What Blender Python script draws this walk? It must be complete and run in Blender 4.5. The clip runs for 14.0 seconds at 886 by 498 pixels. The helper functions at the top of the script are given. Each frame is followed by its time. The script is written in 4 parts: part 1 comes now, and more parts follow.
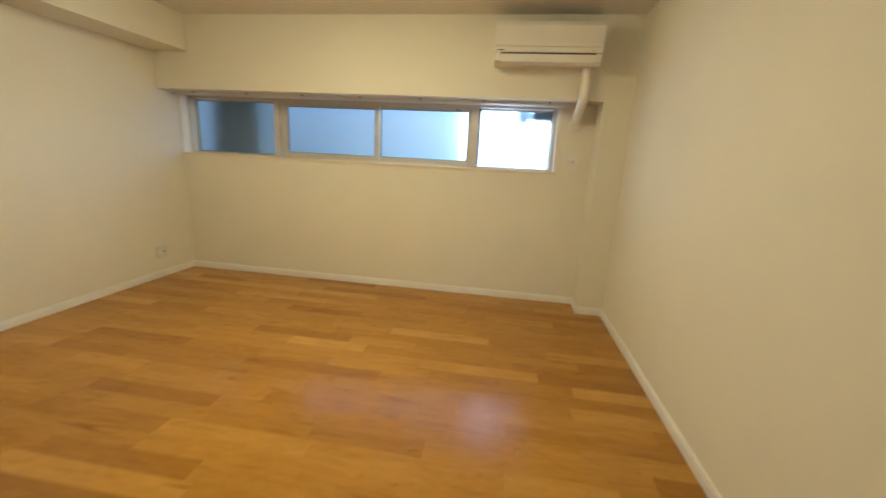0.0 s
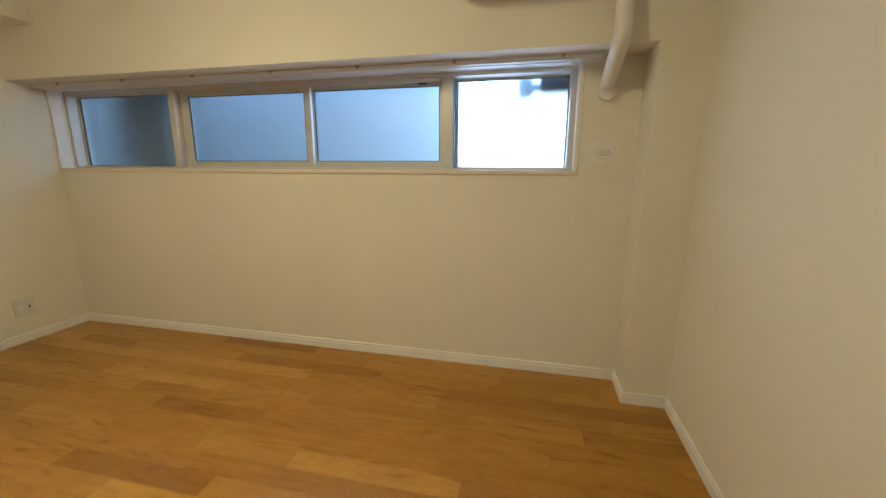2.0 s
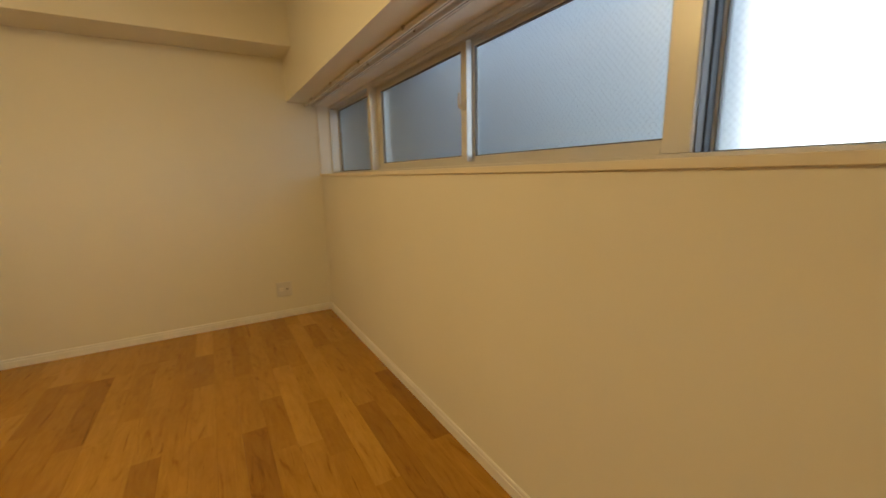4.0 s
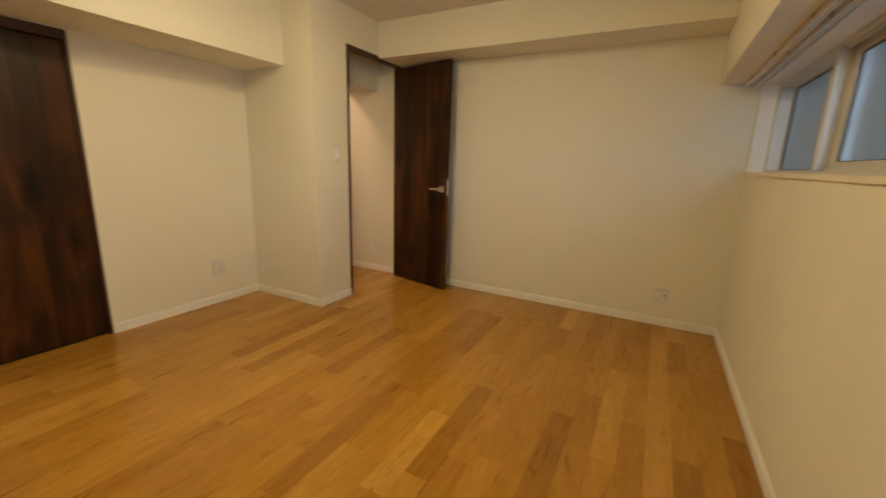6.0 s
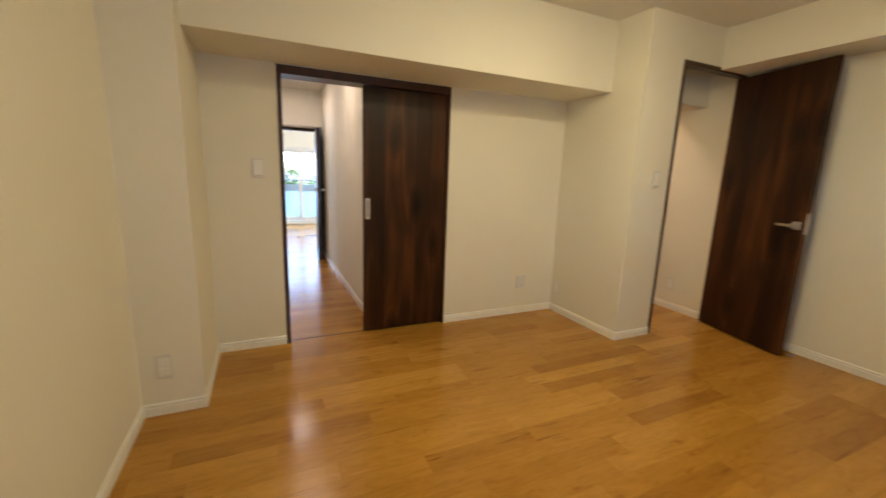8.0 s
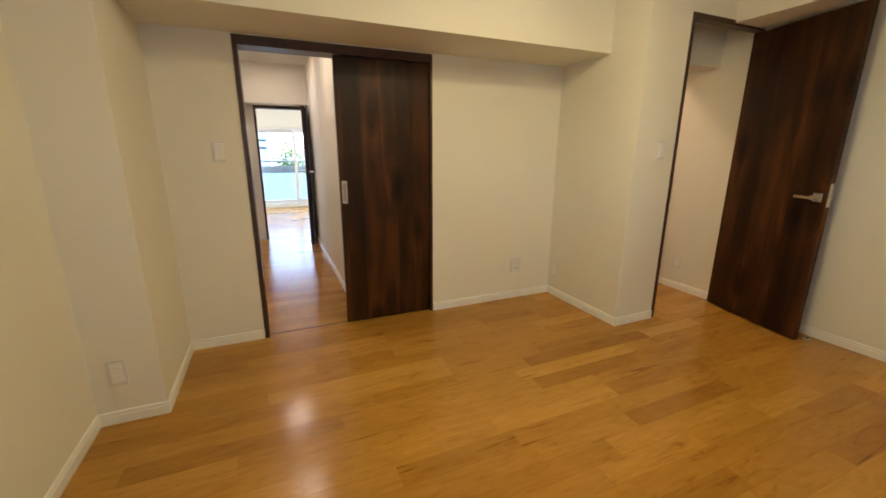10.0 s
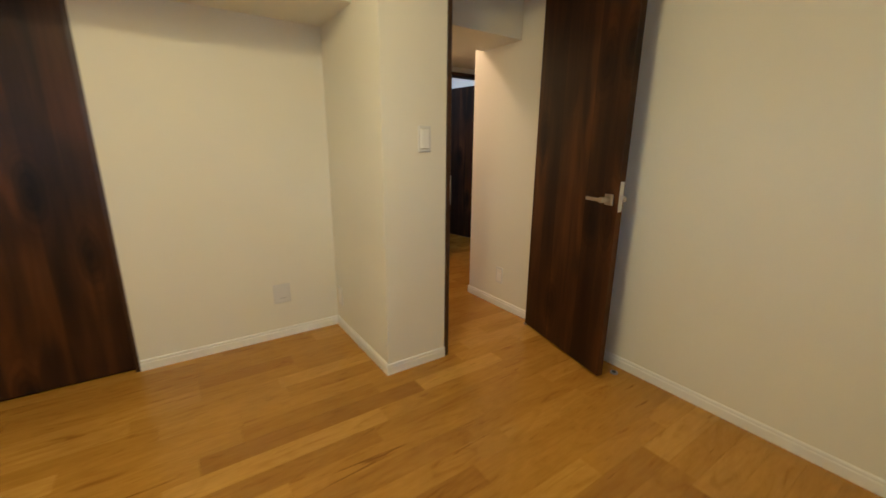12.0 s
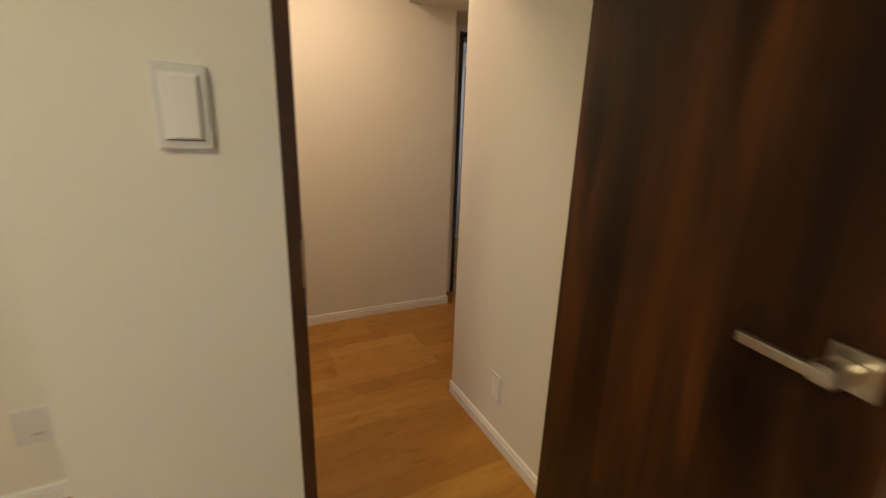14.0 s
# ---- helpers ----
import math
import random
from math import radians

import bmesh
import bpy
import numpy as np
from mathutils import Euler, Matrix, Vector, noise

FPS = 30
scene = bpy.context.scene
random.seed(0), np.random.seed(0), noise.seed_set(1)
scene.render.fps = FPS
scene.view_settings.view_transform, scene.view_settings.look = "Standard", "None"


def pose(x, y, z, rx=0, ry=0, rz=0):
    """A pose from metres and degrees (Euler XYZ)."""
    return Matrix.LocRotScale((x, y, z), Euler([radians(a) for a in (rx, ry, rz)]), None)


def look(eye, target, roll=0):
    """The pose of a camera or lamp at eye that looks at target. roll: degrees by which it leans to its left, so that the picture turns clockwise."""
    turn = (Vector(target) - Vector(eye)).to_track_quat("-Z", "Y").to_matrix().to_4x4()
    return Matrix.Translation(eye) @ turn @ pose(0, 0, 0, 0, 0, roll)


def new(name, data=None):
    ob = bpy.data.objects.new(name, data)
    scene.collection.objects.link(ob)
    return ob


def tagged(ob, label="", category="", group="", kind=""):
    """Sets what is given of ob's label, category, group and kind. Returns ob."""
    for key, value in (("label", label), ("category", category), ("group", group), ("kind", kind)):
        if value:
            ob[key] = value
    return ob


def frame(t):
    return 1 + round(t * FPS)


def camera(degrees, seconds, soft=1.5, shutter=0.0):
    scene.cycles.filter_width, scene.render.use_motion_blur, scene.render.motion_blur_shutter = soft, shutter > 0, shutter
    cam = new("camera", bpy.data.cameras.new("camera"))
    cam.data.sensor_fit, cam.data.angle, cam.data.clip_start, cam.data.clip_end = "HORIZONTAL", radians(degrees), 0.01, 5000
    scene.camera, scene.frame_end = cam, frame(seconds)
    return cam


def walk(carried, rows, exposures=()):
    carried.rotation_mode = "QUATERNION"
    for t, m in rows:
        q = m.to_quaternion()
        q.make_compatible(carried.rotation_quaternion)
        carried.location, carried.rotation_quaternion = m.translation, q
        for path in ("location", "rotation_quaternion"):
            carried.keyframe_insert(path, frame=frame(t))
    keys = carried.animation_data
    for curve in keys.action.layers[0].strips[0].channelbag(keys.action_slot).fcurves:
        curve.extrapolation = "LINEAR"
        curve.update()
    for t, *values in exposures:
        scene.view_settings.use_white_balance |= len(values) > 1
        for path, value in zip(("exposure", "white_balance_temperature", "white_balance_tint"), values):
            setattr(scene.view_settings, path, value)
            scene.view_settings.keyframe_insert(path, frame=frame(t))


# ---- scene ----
cam = camera(96.9, 14.0, shutter=0.5)
PATH = [
    (0, (-0.893, -3.507, 1.237), (-1.175, -1.581, 0.781), 3.0),
    (0.5, (-0.88, -3.187, 1.215), (-0.951, -1.224, 0.844), 5.8),
    (1, (-0.884, -2.885, 1.197), (-1.122, -0.956, 0.723), 2.4),
    (1.5, (-0.759, -2.565, 1.189), (-1.128, -0.649, 0.752), -0.4),
    (2, (-0.693, -2.192, 1.177), (-1.132, -0.285, 0.767), 0.2),
    (2.2, (-0.646, -2.046, 1.178), (-1.171, -0.168, 0.731), -0.8),
    (4.5, (-0.716, -0.64, 1.129), (-2.576, -0.015, 0.745), 0.8),
    (5, (-0.832, -0.557, 1.129), (-2.777, -0.362, 0.705), 2.1),
    (5.5, (-0.813, -0.477, 1.152), (-2.703, -0.992, 0.746), 3.5),
    (6, (-0.763, -0.499, 1.157), (-2.486, -1.419, 0.727), 1.8),
    (6.5, (-0.701, -0.584, 1.154), (-2.281, -1.746, 0.76), 3.5),
    (7, (-0.676, -0.65, 1.184), (-2.017, -2.083, 0.799), 3.3),
    (7.5, (-0.618, -0.703, 1.19), (-1.71, -2.336, 0.815), 2.3),
    (8, (-0.572, -0.753, 1.186), (-1.39, -2.539, 0.812), 2.0),
    (8.2, (-0.553, -0.762, 1.179), (-1.288, -2.584, 0.803), 1.3),
    (10.5, (-1.041, -0.906, 1.201), (-1.863, -2.64, 0.638), -1.0),
    (11, (-1.376, -0.934, 1.163), (-2.53, -2.468, 0.6), 0.5),
    (11.5, (-1.751, -1.001, 1.146), (-2.989, -2.474, 0.601), -1.8),
    (12, (-2.124, -1.071, 1.158), (-3.217, -2.67, 0.66), 0.5),
    (12.5, (-2.446, -1.25, 1.16), (-3.592, -2.821, 0.69), -0.2),
    (13, (-2.759, -1.443, 1.153), (-3.769, -3.109, 0.699), -0.1),
    (13.5, (-3.023, -1.688, 1.159), (-3.909, -3.411, 0.663), 3.0),
    (14, (-3.223, -2.026, 1.159), (-4.104, -3.747, 0.65), 2.0),
]
EXPOSURES = [(0.0, 3.21, 5080, 10), (2.0, 2.93, 4930, 11), (4.5, 2.64, 6950, 17), (5.0, 2.74, 6950, 17), (6.0, 2.83, 5820, 15),
             (7.0, 2.92, 5550, 14.5), (8.0, 2.94, 5380, 13.5), (11.0, 2.93, 5420, 12), (12.0, 2.96, 5170, 10), (14.0, 2.86, 5020, 10)]
walk(cam, [(t, look(eye, target, roll)) for t, eye, target, roll in PATH], EXPOSURES)

# ---- world, sun, lamps ----
world = bpy.data.worlds.new("world")
scene.world = world
world.use_nodes = True
wt = world.node_tree
sky = wt.nodes.new("ShaderNodeTexSky")
sky.sky_type = "NISHITA"
sky.sun_disc = False
sky.sun_elevation = radians(52)
sky.sun_rotation = radians(191.5)
wt.links.new(sky.outputs[0], wt.nodes["Background"].inputs[0])
wt.nodes["Background"].inputs[1].default_value = 0.15

sun = new("sun", bpy.data.lights.new("sun", "SUN"))
sun.data.energy, sun.data.angle, sun.data.color = 3.5, radians(0.5), (1.0, 0.97, 0.92)
sun.matrix_world = look((-4.0, -19.6, 25.6), (0, 0, 0))


def disc_lamp(name, x, y, z, radius, watts, colour):
    ob = new(name, bpy.data.lights.new(name, "AREA"))
    ob.data.shape, ob.data.size, ob.data.energy, ob.data.color = "DISK", 2 * radius, watts, colour
    ob.location = (x, y, z)
    return ob


ROOM_LAMP = (-1.95, -1.75)
room_lamp = new("room_lamp", bpy.data.lights.new("room_lamp", "POINT"))
room_lamp.data.shadow_soft_size, room_lamp.data.energy, room_lamp.data.color = 0.16, 2.65, (1.0, 0.75, 0.335)
room_lamp.location = (*ROOM_LAMP, 2.13)
disc_lamp("room_lamp_lens", *ROOM_LAMP, 2.262, 0.14, 2.35, (1.0, 0.75, 0.335))
disc_lamp("passage_lamp", -3.48, -3.84, 2.235, 0.19, 1.45, (1.0, 0.60, 0.29))
for lamp_y in (-4.45, -5.70):
    disc_lamp("hall_lamp", -0.86, lamp_y, 2.185, 0.15, 0.75, (1.0, 0.70, 0.46))
for lamp_x, lamp_w in ((0.66, 1.1), (-2.92, 1.9)):
    daylight = new("living_daylight", bpy.data.lights.new("living_daylight", "AREA"))
    daylight.data.shape, daylight.data.size, daylight.data.size_y = "RECTANGLE", lamp_w, 0.95
    daylight.data.energy, daylight.data.color = 8.5 * lamp_w, (0.88, 0.94, 1.0)
    daylight.matrix_world = look((lamp_x, -9.92, 1.05), (lamp_x, -8.0, 1.05))
strip_daylight = new("strip_daylight", bpy.data.lights.new("strip_daylight", "AREA"))
strip_daylight.data.shape, strip_daylight.data.size, strip_daylight.data.size_y = "RECTANGLE", 0.9, 0.6
strip_daylight.data.energy, strip_daylight.data.color = 0.6, (0.90, 0.95, 1.0)
strip_daylight.matrix_world = look((-0.80, 0.55, 1.45), (-0.80, 0.0, 1.45))
# cool fill lamp added in the washroom, no fitting known there
disc_lamp("washroom_fill", -5.15, -5.7, 2.17, 0.08, 0.6, (0.80, 0.84, 1.0))

# ---- materials ----


def material(name):
    m = bpy.data.materials.new(name)
    m.use_nodes = True
    nt = m.node_tree
    return m, nt, nt.nodes["Principled BSDF"]


def node(nt, kind, **inputs):
    n = nt.nodes.new("ShaderNode" + kind)
    for k, v in inputs.items():
        n.inputs[k.replace("_", " ")].default_value = v
    return n


def mapped(nt, scale, source="Object"):
    tc = nt.nodes.new("ShaderNodeTexCoord")
    mp = node(nt, "Mapping", Scale=scale)
    nt.links.new(tc.outputs[source], mp.inputs["Vector"])
    return mp


def ramp(nt, fac, stops):
    r = nt.nodes.new("ShaderNodeValToRGB")
    while len(r.color_ramp.elements) < len(stops):
        r.color_ramp.elements.new(0.5)
    for e, (p, c) in zip(r.color_ramp.elements, stops):
        e.position, e.color = p, (*c, 1) if len(c) == 3 else c
    nt.links.new(fac, r.inputs[0])
    return r


def bump(nt, bsdf, height, strength, distance):
    b = node(nt, "Bump", Strength=strength, Distance=distance)
    nt.links.new(height, b.inputs["Height"])
    nt.links.new(b.outputs[0], bsdf.inputs["Normal"])


def plain(name, colour, rough=0.5, metal=0.0, vary=0.06, scale=6.0, fine=300.0, relief=0.0, spec=0.5):
    """A surface with faint blotches and a fine grain."""
    m, nt, p = material(name)
    big = node(nt, "TexNoise", Scale=scale, Detail=4.0)
    nt.links.new(mapped(nt, (1, 1, 1)).outputs[0], big.inputs["Vector"])
    lo = tuple(c * (1 - vary) for c in colour)
    hi = tuple(min(1, c * (1 + vary)) for c in colour)
    r = ramp(nt, big.outputs[0], [(0.3, lo), (0.7, hi)])
    nt.links.new(r.outputs[0], p.inputs["Base Color"])
    p.inputs["Roughness"].default_value = rough
    p.inputs["Metallic"].default_value = metal
    p.inputs["Specular IOR Level"].default_value = spec
    if relief:
        small = node(nt, "TexNoise", Scale=fine, Detail=3.0)
        nt.links.new(mapped(nt, (1, 1, 1)).outputs[0], small.inputs["Vector"])
        bump(nt, p, small.outputs[0], 0.35, relief)
    return m


def wood_floor(name, per_island):
    """Honey-coloured oak strips, each with its own tone and grain."""
    m, nt, p = material(name)
    if per_island:
        rnd = nt.nodes.new("ShaderNodeNewGeometry").outputs["Random Per Island"]
    else:
        rnd = nt.nodes.new("ShaderNodeObjectInfo").outputs["Random"]
    geo = nt.nodes.new("ShaderNodeNewGeometry")
    shift = node(nt, "VectorMath")
    shift.operation = "MULTIPLY_ADD"
    comb = nt.nodes.new("ShaderNodeCombineXYZ")
    for k in range(3):
        nt.links.new(rnd, comb.inputs[k])
    nt.links.new(comb.outputs[0], shift.inputs[0])
    shift.inputs[1].default_value = (37.0, 53.0, 11.0)
    nt.links.new(geo.outputs["Position"], shift.inputs[2])
    fine = node(nt, "Mapping", Scale=(5.0, 80.0, 1.0))
    broad = node(nt, "Mapping", Scale=(2.6, 13.0, 1.0))
    for mp in (fine, broad):
        nt.links.new(shift.outputs[0], mp.inputs["Vector"])
    g1 = node(nt, "TexNoise", Scale=1.0, Detail=6.0, Roughness=0.65, Distortion=0.6)
    g2 = node(nt, "TexNoise", Scale=1.0, Detail=5.0, Roughness=0.55, Distortion=2.2)
    nt.links.new(fine.outputs[0], g1.inputs["Vector"])
    nt.links.new(broad.outputs[0], g2.inputs["Vector"])
    tone = ramp(nt, rnd, [(0.0, (0.318, 0.146, 0.0155)), (0.13, (0.392, 0.190, 0.0205)), (0.55, (0.434, 0.217, 0.024)),
                          (0.88, (0.470, 0.243, 0.030)), (1.0, (0.545, 0.298, 0.044))])
    streak = ramp(nt, g2.outputs[0], [(0.27, (0.63, 0.52, 0.42)), (0.39, (0.93, 0.91, 0.87)), (0.54, (1.0, 1.0, 1.0)), (0.74, (1.10, 1.11, 1.12))])
    grain = ramp(nt, g1.outputs[0], [(0.30, (0.90, 0.87, 0.84)), (0.58, (1.0, 1.0, 1.0))])
    a = nt.nodes.new("ShaderNodeMixRGB")
    b = nt.nodes.new("ShaderNodeMixRGB")
    for n in (a, b):
        n.blend_type, n.inputs[0].default_value = "MULTIPLY", 0.85
    nt.links.new(tone.outputs[0], a.inputs[1])
    nt.links.new(streak.outputs[0], a.inputs[2])
    nt.links.new(a.outputs[0], b.inputs[1])
    nt.links.new(grain.outputs[0], b.inputs[2])
    vein = node(nt, "Mapping", Scale=(1.5, 34.0, 1.0))
    nt.links.new(shift.outputs[0], vein.inputs["Vector"])
    g4 = node(nt, "TexNoise", Scale=1.0, Detail=3.0, Roughness=0.6, Distortion=1.6)
    nt.links.new(vein.outputs[0], g4.inputs["Vector"])
    mark = ramp(nt, g4.outputs[0], [(0.27, (0.42, 0.33, 0.26)), (0.345, (1.0, 1.0, 1.0)), (0.66, (1.0, 1.0, 1.0)), (0.74, (1.14, 1.16, 1.2))])
    c = nt.nodes.new("ShaderNodeMixRGB")
    c.blend_type, c.inputs[0].default_value = "MULTIPLY", 0.9
    mottle = node(nt, "Mapping", Scale=(4.5, 11.0, 1.0))
    nt.links.new(shift.outputs[0], mottle.inputs["Vector"])
    g5 = node(nt, "TexNoise", Scale=1.0, Detail=4.0, Roughness=0.6, Distortion=2.8)
    nt.links.new(mottle.outputs[0], g5.inputs["Vector"])
    cloud = ramp(nt, g5.outputs[0], [(0.34, (0.86, 0.82, 0.76)), (0.50, (1.0, 1.0, 1.0)), (0.68, (1.10, 1.12, 1.15))])
    e = nt.nodes.new("ShaderNodeMixRGB")
    e.blend_type, e.inputs[0].default_value = "MULTIPLY", 0.45
    nt.links.new(b.outputs[0], e.inputs[1])
    nt.links.new(cloud.outputs[0], e.inputs[2])
    nt.links.new(e.outputs[0], c.inputs[1])
    nt.links.new(mark.outputs[0], c.inputs[2])
    nt.links.new(c.outputs[0], p.inputs["Base Color"])
    wear = node(nt, "TexNoise", Scale=3.0, Detail=5.0)
    nt.links.new(geo.outputs["Position"], wear.inputs["Vector"])
    rr = ramp(nt, wear.outputs[0], [(0.3, (0.15, 0.15, 0.15)), (0.7, (0.25, 0.25, 0.25))])
    nt.links.new(rr.outputs[0], p.inputs["Roughness"])
    p.inputs["Specular IOR Level"].default_value = 0.31
    bump(nt, p, g1.outputs[0], 0.04, 0.0004)
    return m


def walnut(name, board=0.118):
    """Dark stained walnut veneer in upright strips of uneven tone."""
    m, nt, p = material(name)
    tc = nt.nodes.new("ShaderNodeTexCoord")
    oi = nt.nodes.new("ShaderNodeObjectInfo")
    add = node(nt, "VectorMath")
    add.operation = "ADD"
    nt.links.new(tc.outputs["Object"], add.inputs[0])
    comb = nt.nodes.new("ShaderNodeCombineXYZ")
    mul = node(nt, "Math")
    mul.operation, mul.inputs[1].default_value = "MULTIPLY", 9.0
    nt.links.new(oi.outputs["Random"], mul.inputs[0])
    nt.links.new(mul.outputs[0], comb.inputs[2])
    nt.links.new(comb.outputs[0], add.inputs[1])
    sep = nt.nodes.new("ShaderNodeSeparateXYZ")
    nt.links.new(tc.outputs["Object"], sep.inputs[0])
    div = node(nt, "Math")
    div.operation, div.inputs[1].default_value = "DIVIDE", board
    nt.links.new(sep.outputs[0], div.inputs[0])
    flo = node(nt, "Math")
    flo.operation = "FLOOR"
    nt.links.new(div.outputs[0], flo.inputs[0])
    wn = nt.nodes.new("ShaderNodeTexWhiteNoise")
    wn.noise_dimensions = "1D"
    nt.links.new(flo.outputs[0], wn.inputs["W"])
    mp1 = node(nt, "Mapping", Scale=(46.0, 46.0, 2.6))
    mp2 = node(nt, "Mapping", Scale=(8.0, 8.0, 0.95))
    mp3 = node(nt, "Mapping", Scale=(3.1, 3.1, 1.15))
    for mp in (mp1, mp2, mp3):
        nt.links.new(add.outputs[0], mp.inputs["Vector"])
    g1 = node(nt, "TexNoise", Scale=1.0, Detail=6.0, Roughness=0.62, Distortion=0.5)
    g2 = node(nt, "TexNoise", Scale=1.0, Detail=2.0, Roughness=0.45, Distortion=1.0)
    g3 = node(nt, "TexNoise", Scale=2.2, Detail=2.0, Roughness=0.5)
    knot = node(nt, "TexVoronoi", Scale=1.0, Randomness=0.9)
    knot.voronoi_dimensions = "2D"
    nt.links.new(mp1.outputs[0], g1.inputs["Vector"])
    nt.links.new(mp2.outputs[0], g2.inputs["Vector"])
    nt.links.new(add.outputs[0], g3.inputs["Vector"])
    warp = node(nt, "VectorMath")
    warp.operation = "MULTIPLY_ADD"
    warp.inputs[1].default_value = (0.22, 0.22, 0.22)
    nt.links.new(g2.outputs[1], warp.inputs[0])
    nt.links.new(mp3.outputs[0], warp.inputs[2])
    flat = nt.nodes.new("ShaderNodeSeparateXYZ")
    face = nt.nodes.new("ShaderNodeCombineXYZ")
    nt.links.new(warp.outputs[0], flat.inputs[0])
    nt.links.new(flat.outputs[0], face.inputs[0])
    nt.links.new(flat.outputs[2], face.inputs[1])
    nt.links.new(face.outputs[0], knot.inputs["Vector"])
    rings = node(nt, "Math")
    rings.operation, rings.inputs[1].default_value = "MULTIPLY", 95.0
    nt.links.new(knot.outputs["Distance"], rings.inputs[0])
    wave = node(nt, "Math")
    wave.operation = "SINE"
    nt.links.new(rings.outputs[0], wave.inputs[0])
    near_knot = ramp(nt, knot.outputs["Distance"], [(0.06, (1.0, 1.0, 1.0)), (0.30, (0.0, 0.0, 0.0))])
    swirl = node(nt, "Math")
    swirl.operation = "MULTIPLY"
    nt.links.new(wave.outputs[0], swirl.inputs[0])
    nt.links.new(near_knot.outputs[0], swirl.inputs[1])
    mix = node(nt, "Math")
    mix.operation, mix.inputs[1].default_value = "MULTIPLY_ADD", 0.13
    nt.links.new(wn.outputs["Value"], mix.inputs[0])
    half = node(nt, "Math")
    half.operation, half.inputs[1].default_value = "MULTIPLY_ADD", 0.62
    nt.links.new(g2.outputs[0], half.inputs[0])
    third = node(nt, "Math")
    third.operation, third.inputs[1].default_value = "MULTIPLY", 0.25
    nt.links.new(g3.outputs[0], third.inputs[0])
    nt.links.new(third.outputs[0], half.inputs[2])
    nt.links.new(half.outputs[0], mix.inputs[2])
    tone = ramp(nt, mix.outputs[0], [(0.37, (0.0175, 0.0070, 0.0028)), (0.50, (0.034, 0.0131, 0.0041)), (0.64, (0.086, 0.0305, 0.0072))])
    grain = ramp(nt, g1.outputs[0], [(0.34, (0.60, 0.57, 0.55)), (0.60, (1.0, 1.0, 1.0))])
    dark = ramp(nt, knot.outputs["Distance"], [(0.02, (0.22, 0.20, 0.19)), (0.15, (1.0, 1.0, 1.0))])
    lines = ramp(nt, swirl.outputs[0], [(0.0, (1.0, 1.0, 1.0)), (0.7, (0.62, 0.58, 0.55))])
    a = nt.nodes.new("ShaderNodeMixRGB")
    a.blend_type, a.inputs[0].default_value = "MULTIPLY", 0.6
    c = nt.nodes.new("ShaderNodeMixRGB")
    c.blend_type, c.inputs[0].default_value = "MULTIPLY", 0.8
    halo = ramp(nt, knot.outputs["Distance"], [(0.10, (1.0, 1.0, 1.0)), (0.20, (1.55, 1.5, 1.4)), (0.36, (1.0, 1.0, 1.0))])
    d = nt.nodes.new("ShaderNodeMixRGB")
    d.blend_type, d.inputs[0].default_value = "MULTIPLY", 0.7
    h = nt.nodes.new("ShaderNodeMixRGB")
    h.blend_type, h.inputs[0].default_value = "MULTIPLY", 1.0
    nt.links.new(tone.outputs[0], a.inputs[1])
    nt.links.new(grain.outputs[0], a.inputs[2])
    nt.links.new(a.outputs[0], c.inputs[1])
    nt.links.new(dark.outputs[0], c.inputs[2])
    nt.links.new(c.outputs[0], d.inputs[1])
    nt.links.new(lines.outputs[0], d.inputs[2])
    nt.links.new(d.outputs[0], h.inputs[1])
    nt.links.new(halo.outputs[0], h.inputs[2])
    nt.links.new(h.outputs[0], p.inputs["Base Color"])
    p.inputs["Roughness"].default_value = 0.42
    p.inputs["Specular IOR Level"].default_value = 0.22
    bump(nt, p, g1.outputs[0], 0.10, 0.0005)
    return m


def glass(name, rough, tint=(1, 1, 1), ripple=0.0):
    m, nt, p = material(name)
    p.inputs["Base Color"].default_value = (*tint, 1)
    p.inputs["Transmission Weight"].default_value = 1.0
    p.inputs["Roughness"].default_value = rough
    p.inputs["IOR"].default_value = 1.45
    if ripple:
        n = node(nt, "TexNoise", Scale=220.0, Detail=2.0)
        nt.links.new(mapped(nt, (1, 1, 1)).outputs[0], n.inputs["Vector"])
        bump(nt, p, n.outputs[0], 0.4, ripple)
    return m


def glowing(name, colour, strength):
    m, nt, p = material(name)
    p.inputs["Base Color"].default_value = (0.8, 0.8, 0.8, 1)
    p.inputs["Emission Color"].default_value = (*colour, 1)
    p.inputs["Emission Strength"].default_value = strength
    return m


def leafy(name):
    m, nt, p = material(name)
    rnd = nt.nodes.new("ShaderNodeNewGeometry").outputs["Random Per Island"]
    r = ramp(nt, rnd, [(0.0, (0.035, 0.085, 0.018)), (0.6, (0.075, 0.16, 0.035)), (1.0, (0.14, 0.24, 0.06))])
    nt.links.new(r.outputs[0], p.inputs["Base Color"])
    p.inputs["Roughness"].default_value = 0.5
    tr = nt.nodes.new("ShaderNodeBsdfTranslucent")
    nt.links.new(r.outputs[0], tr.inputs[0])
    mx = nt.nodes.new("ShaderNodeMixShader")
    mx.inputs[0].default_value = 0.5
    nt.links.new(p.outputs[0], mx.inputs[1])
    nt.links.new(tr.outputs[0], mx.inputs[2])
    nt.links.new(mx.outputs[0], nt.nodes["Material Output"].inputs[0])
    return m


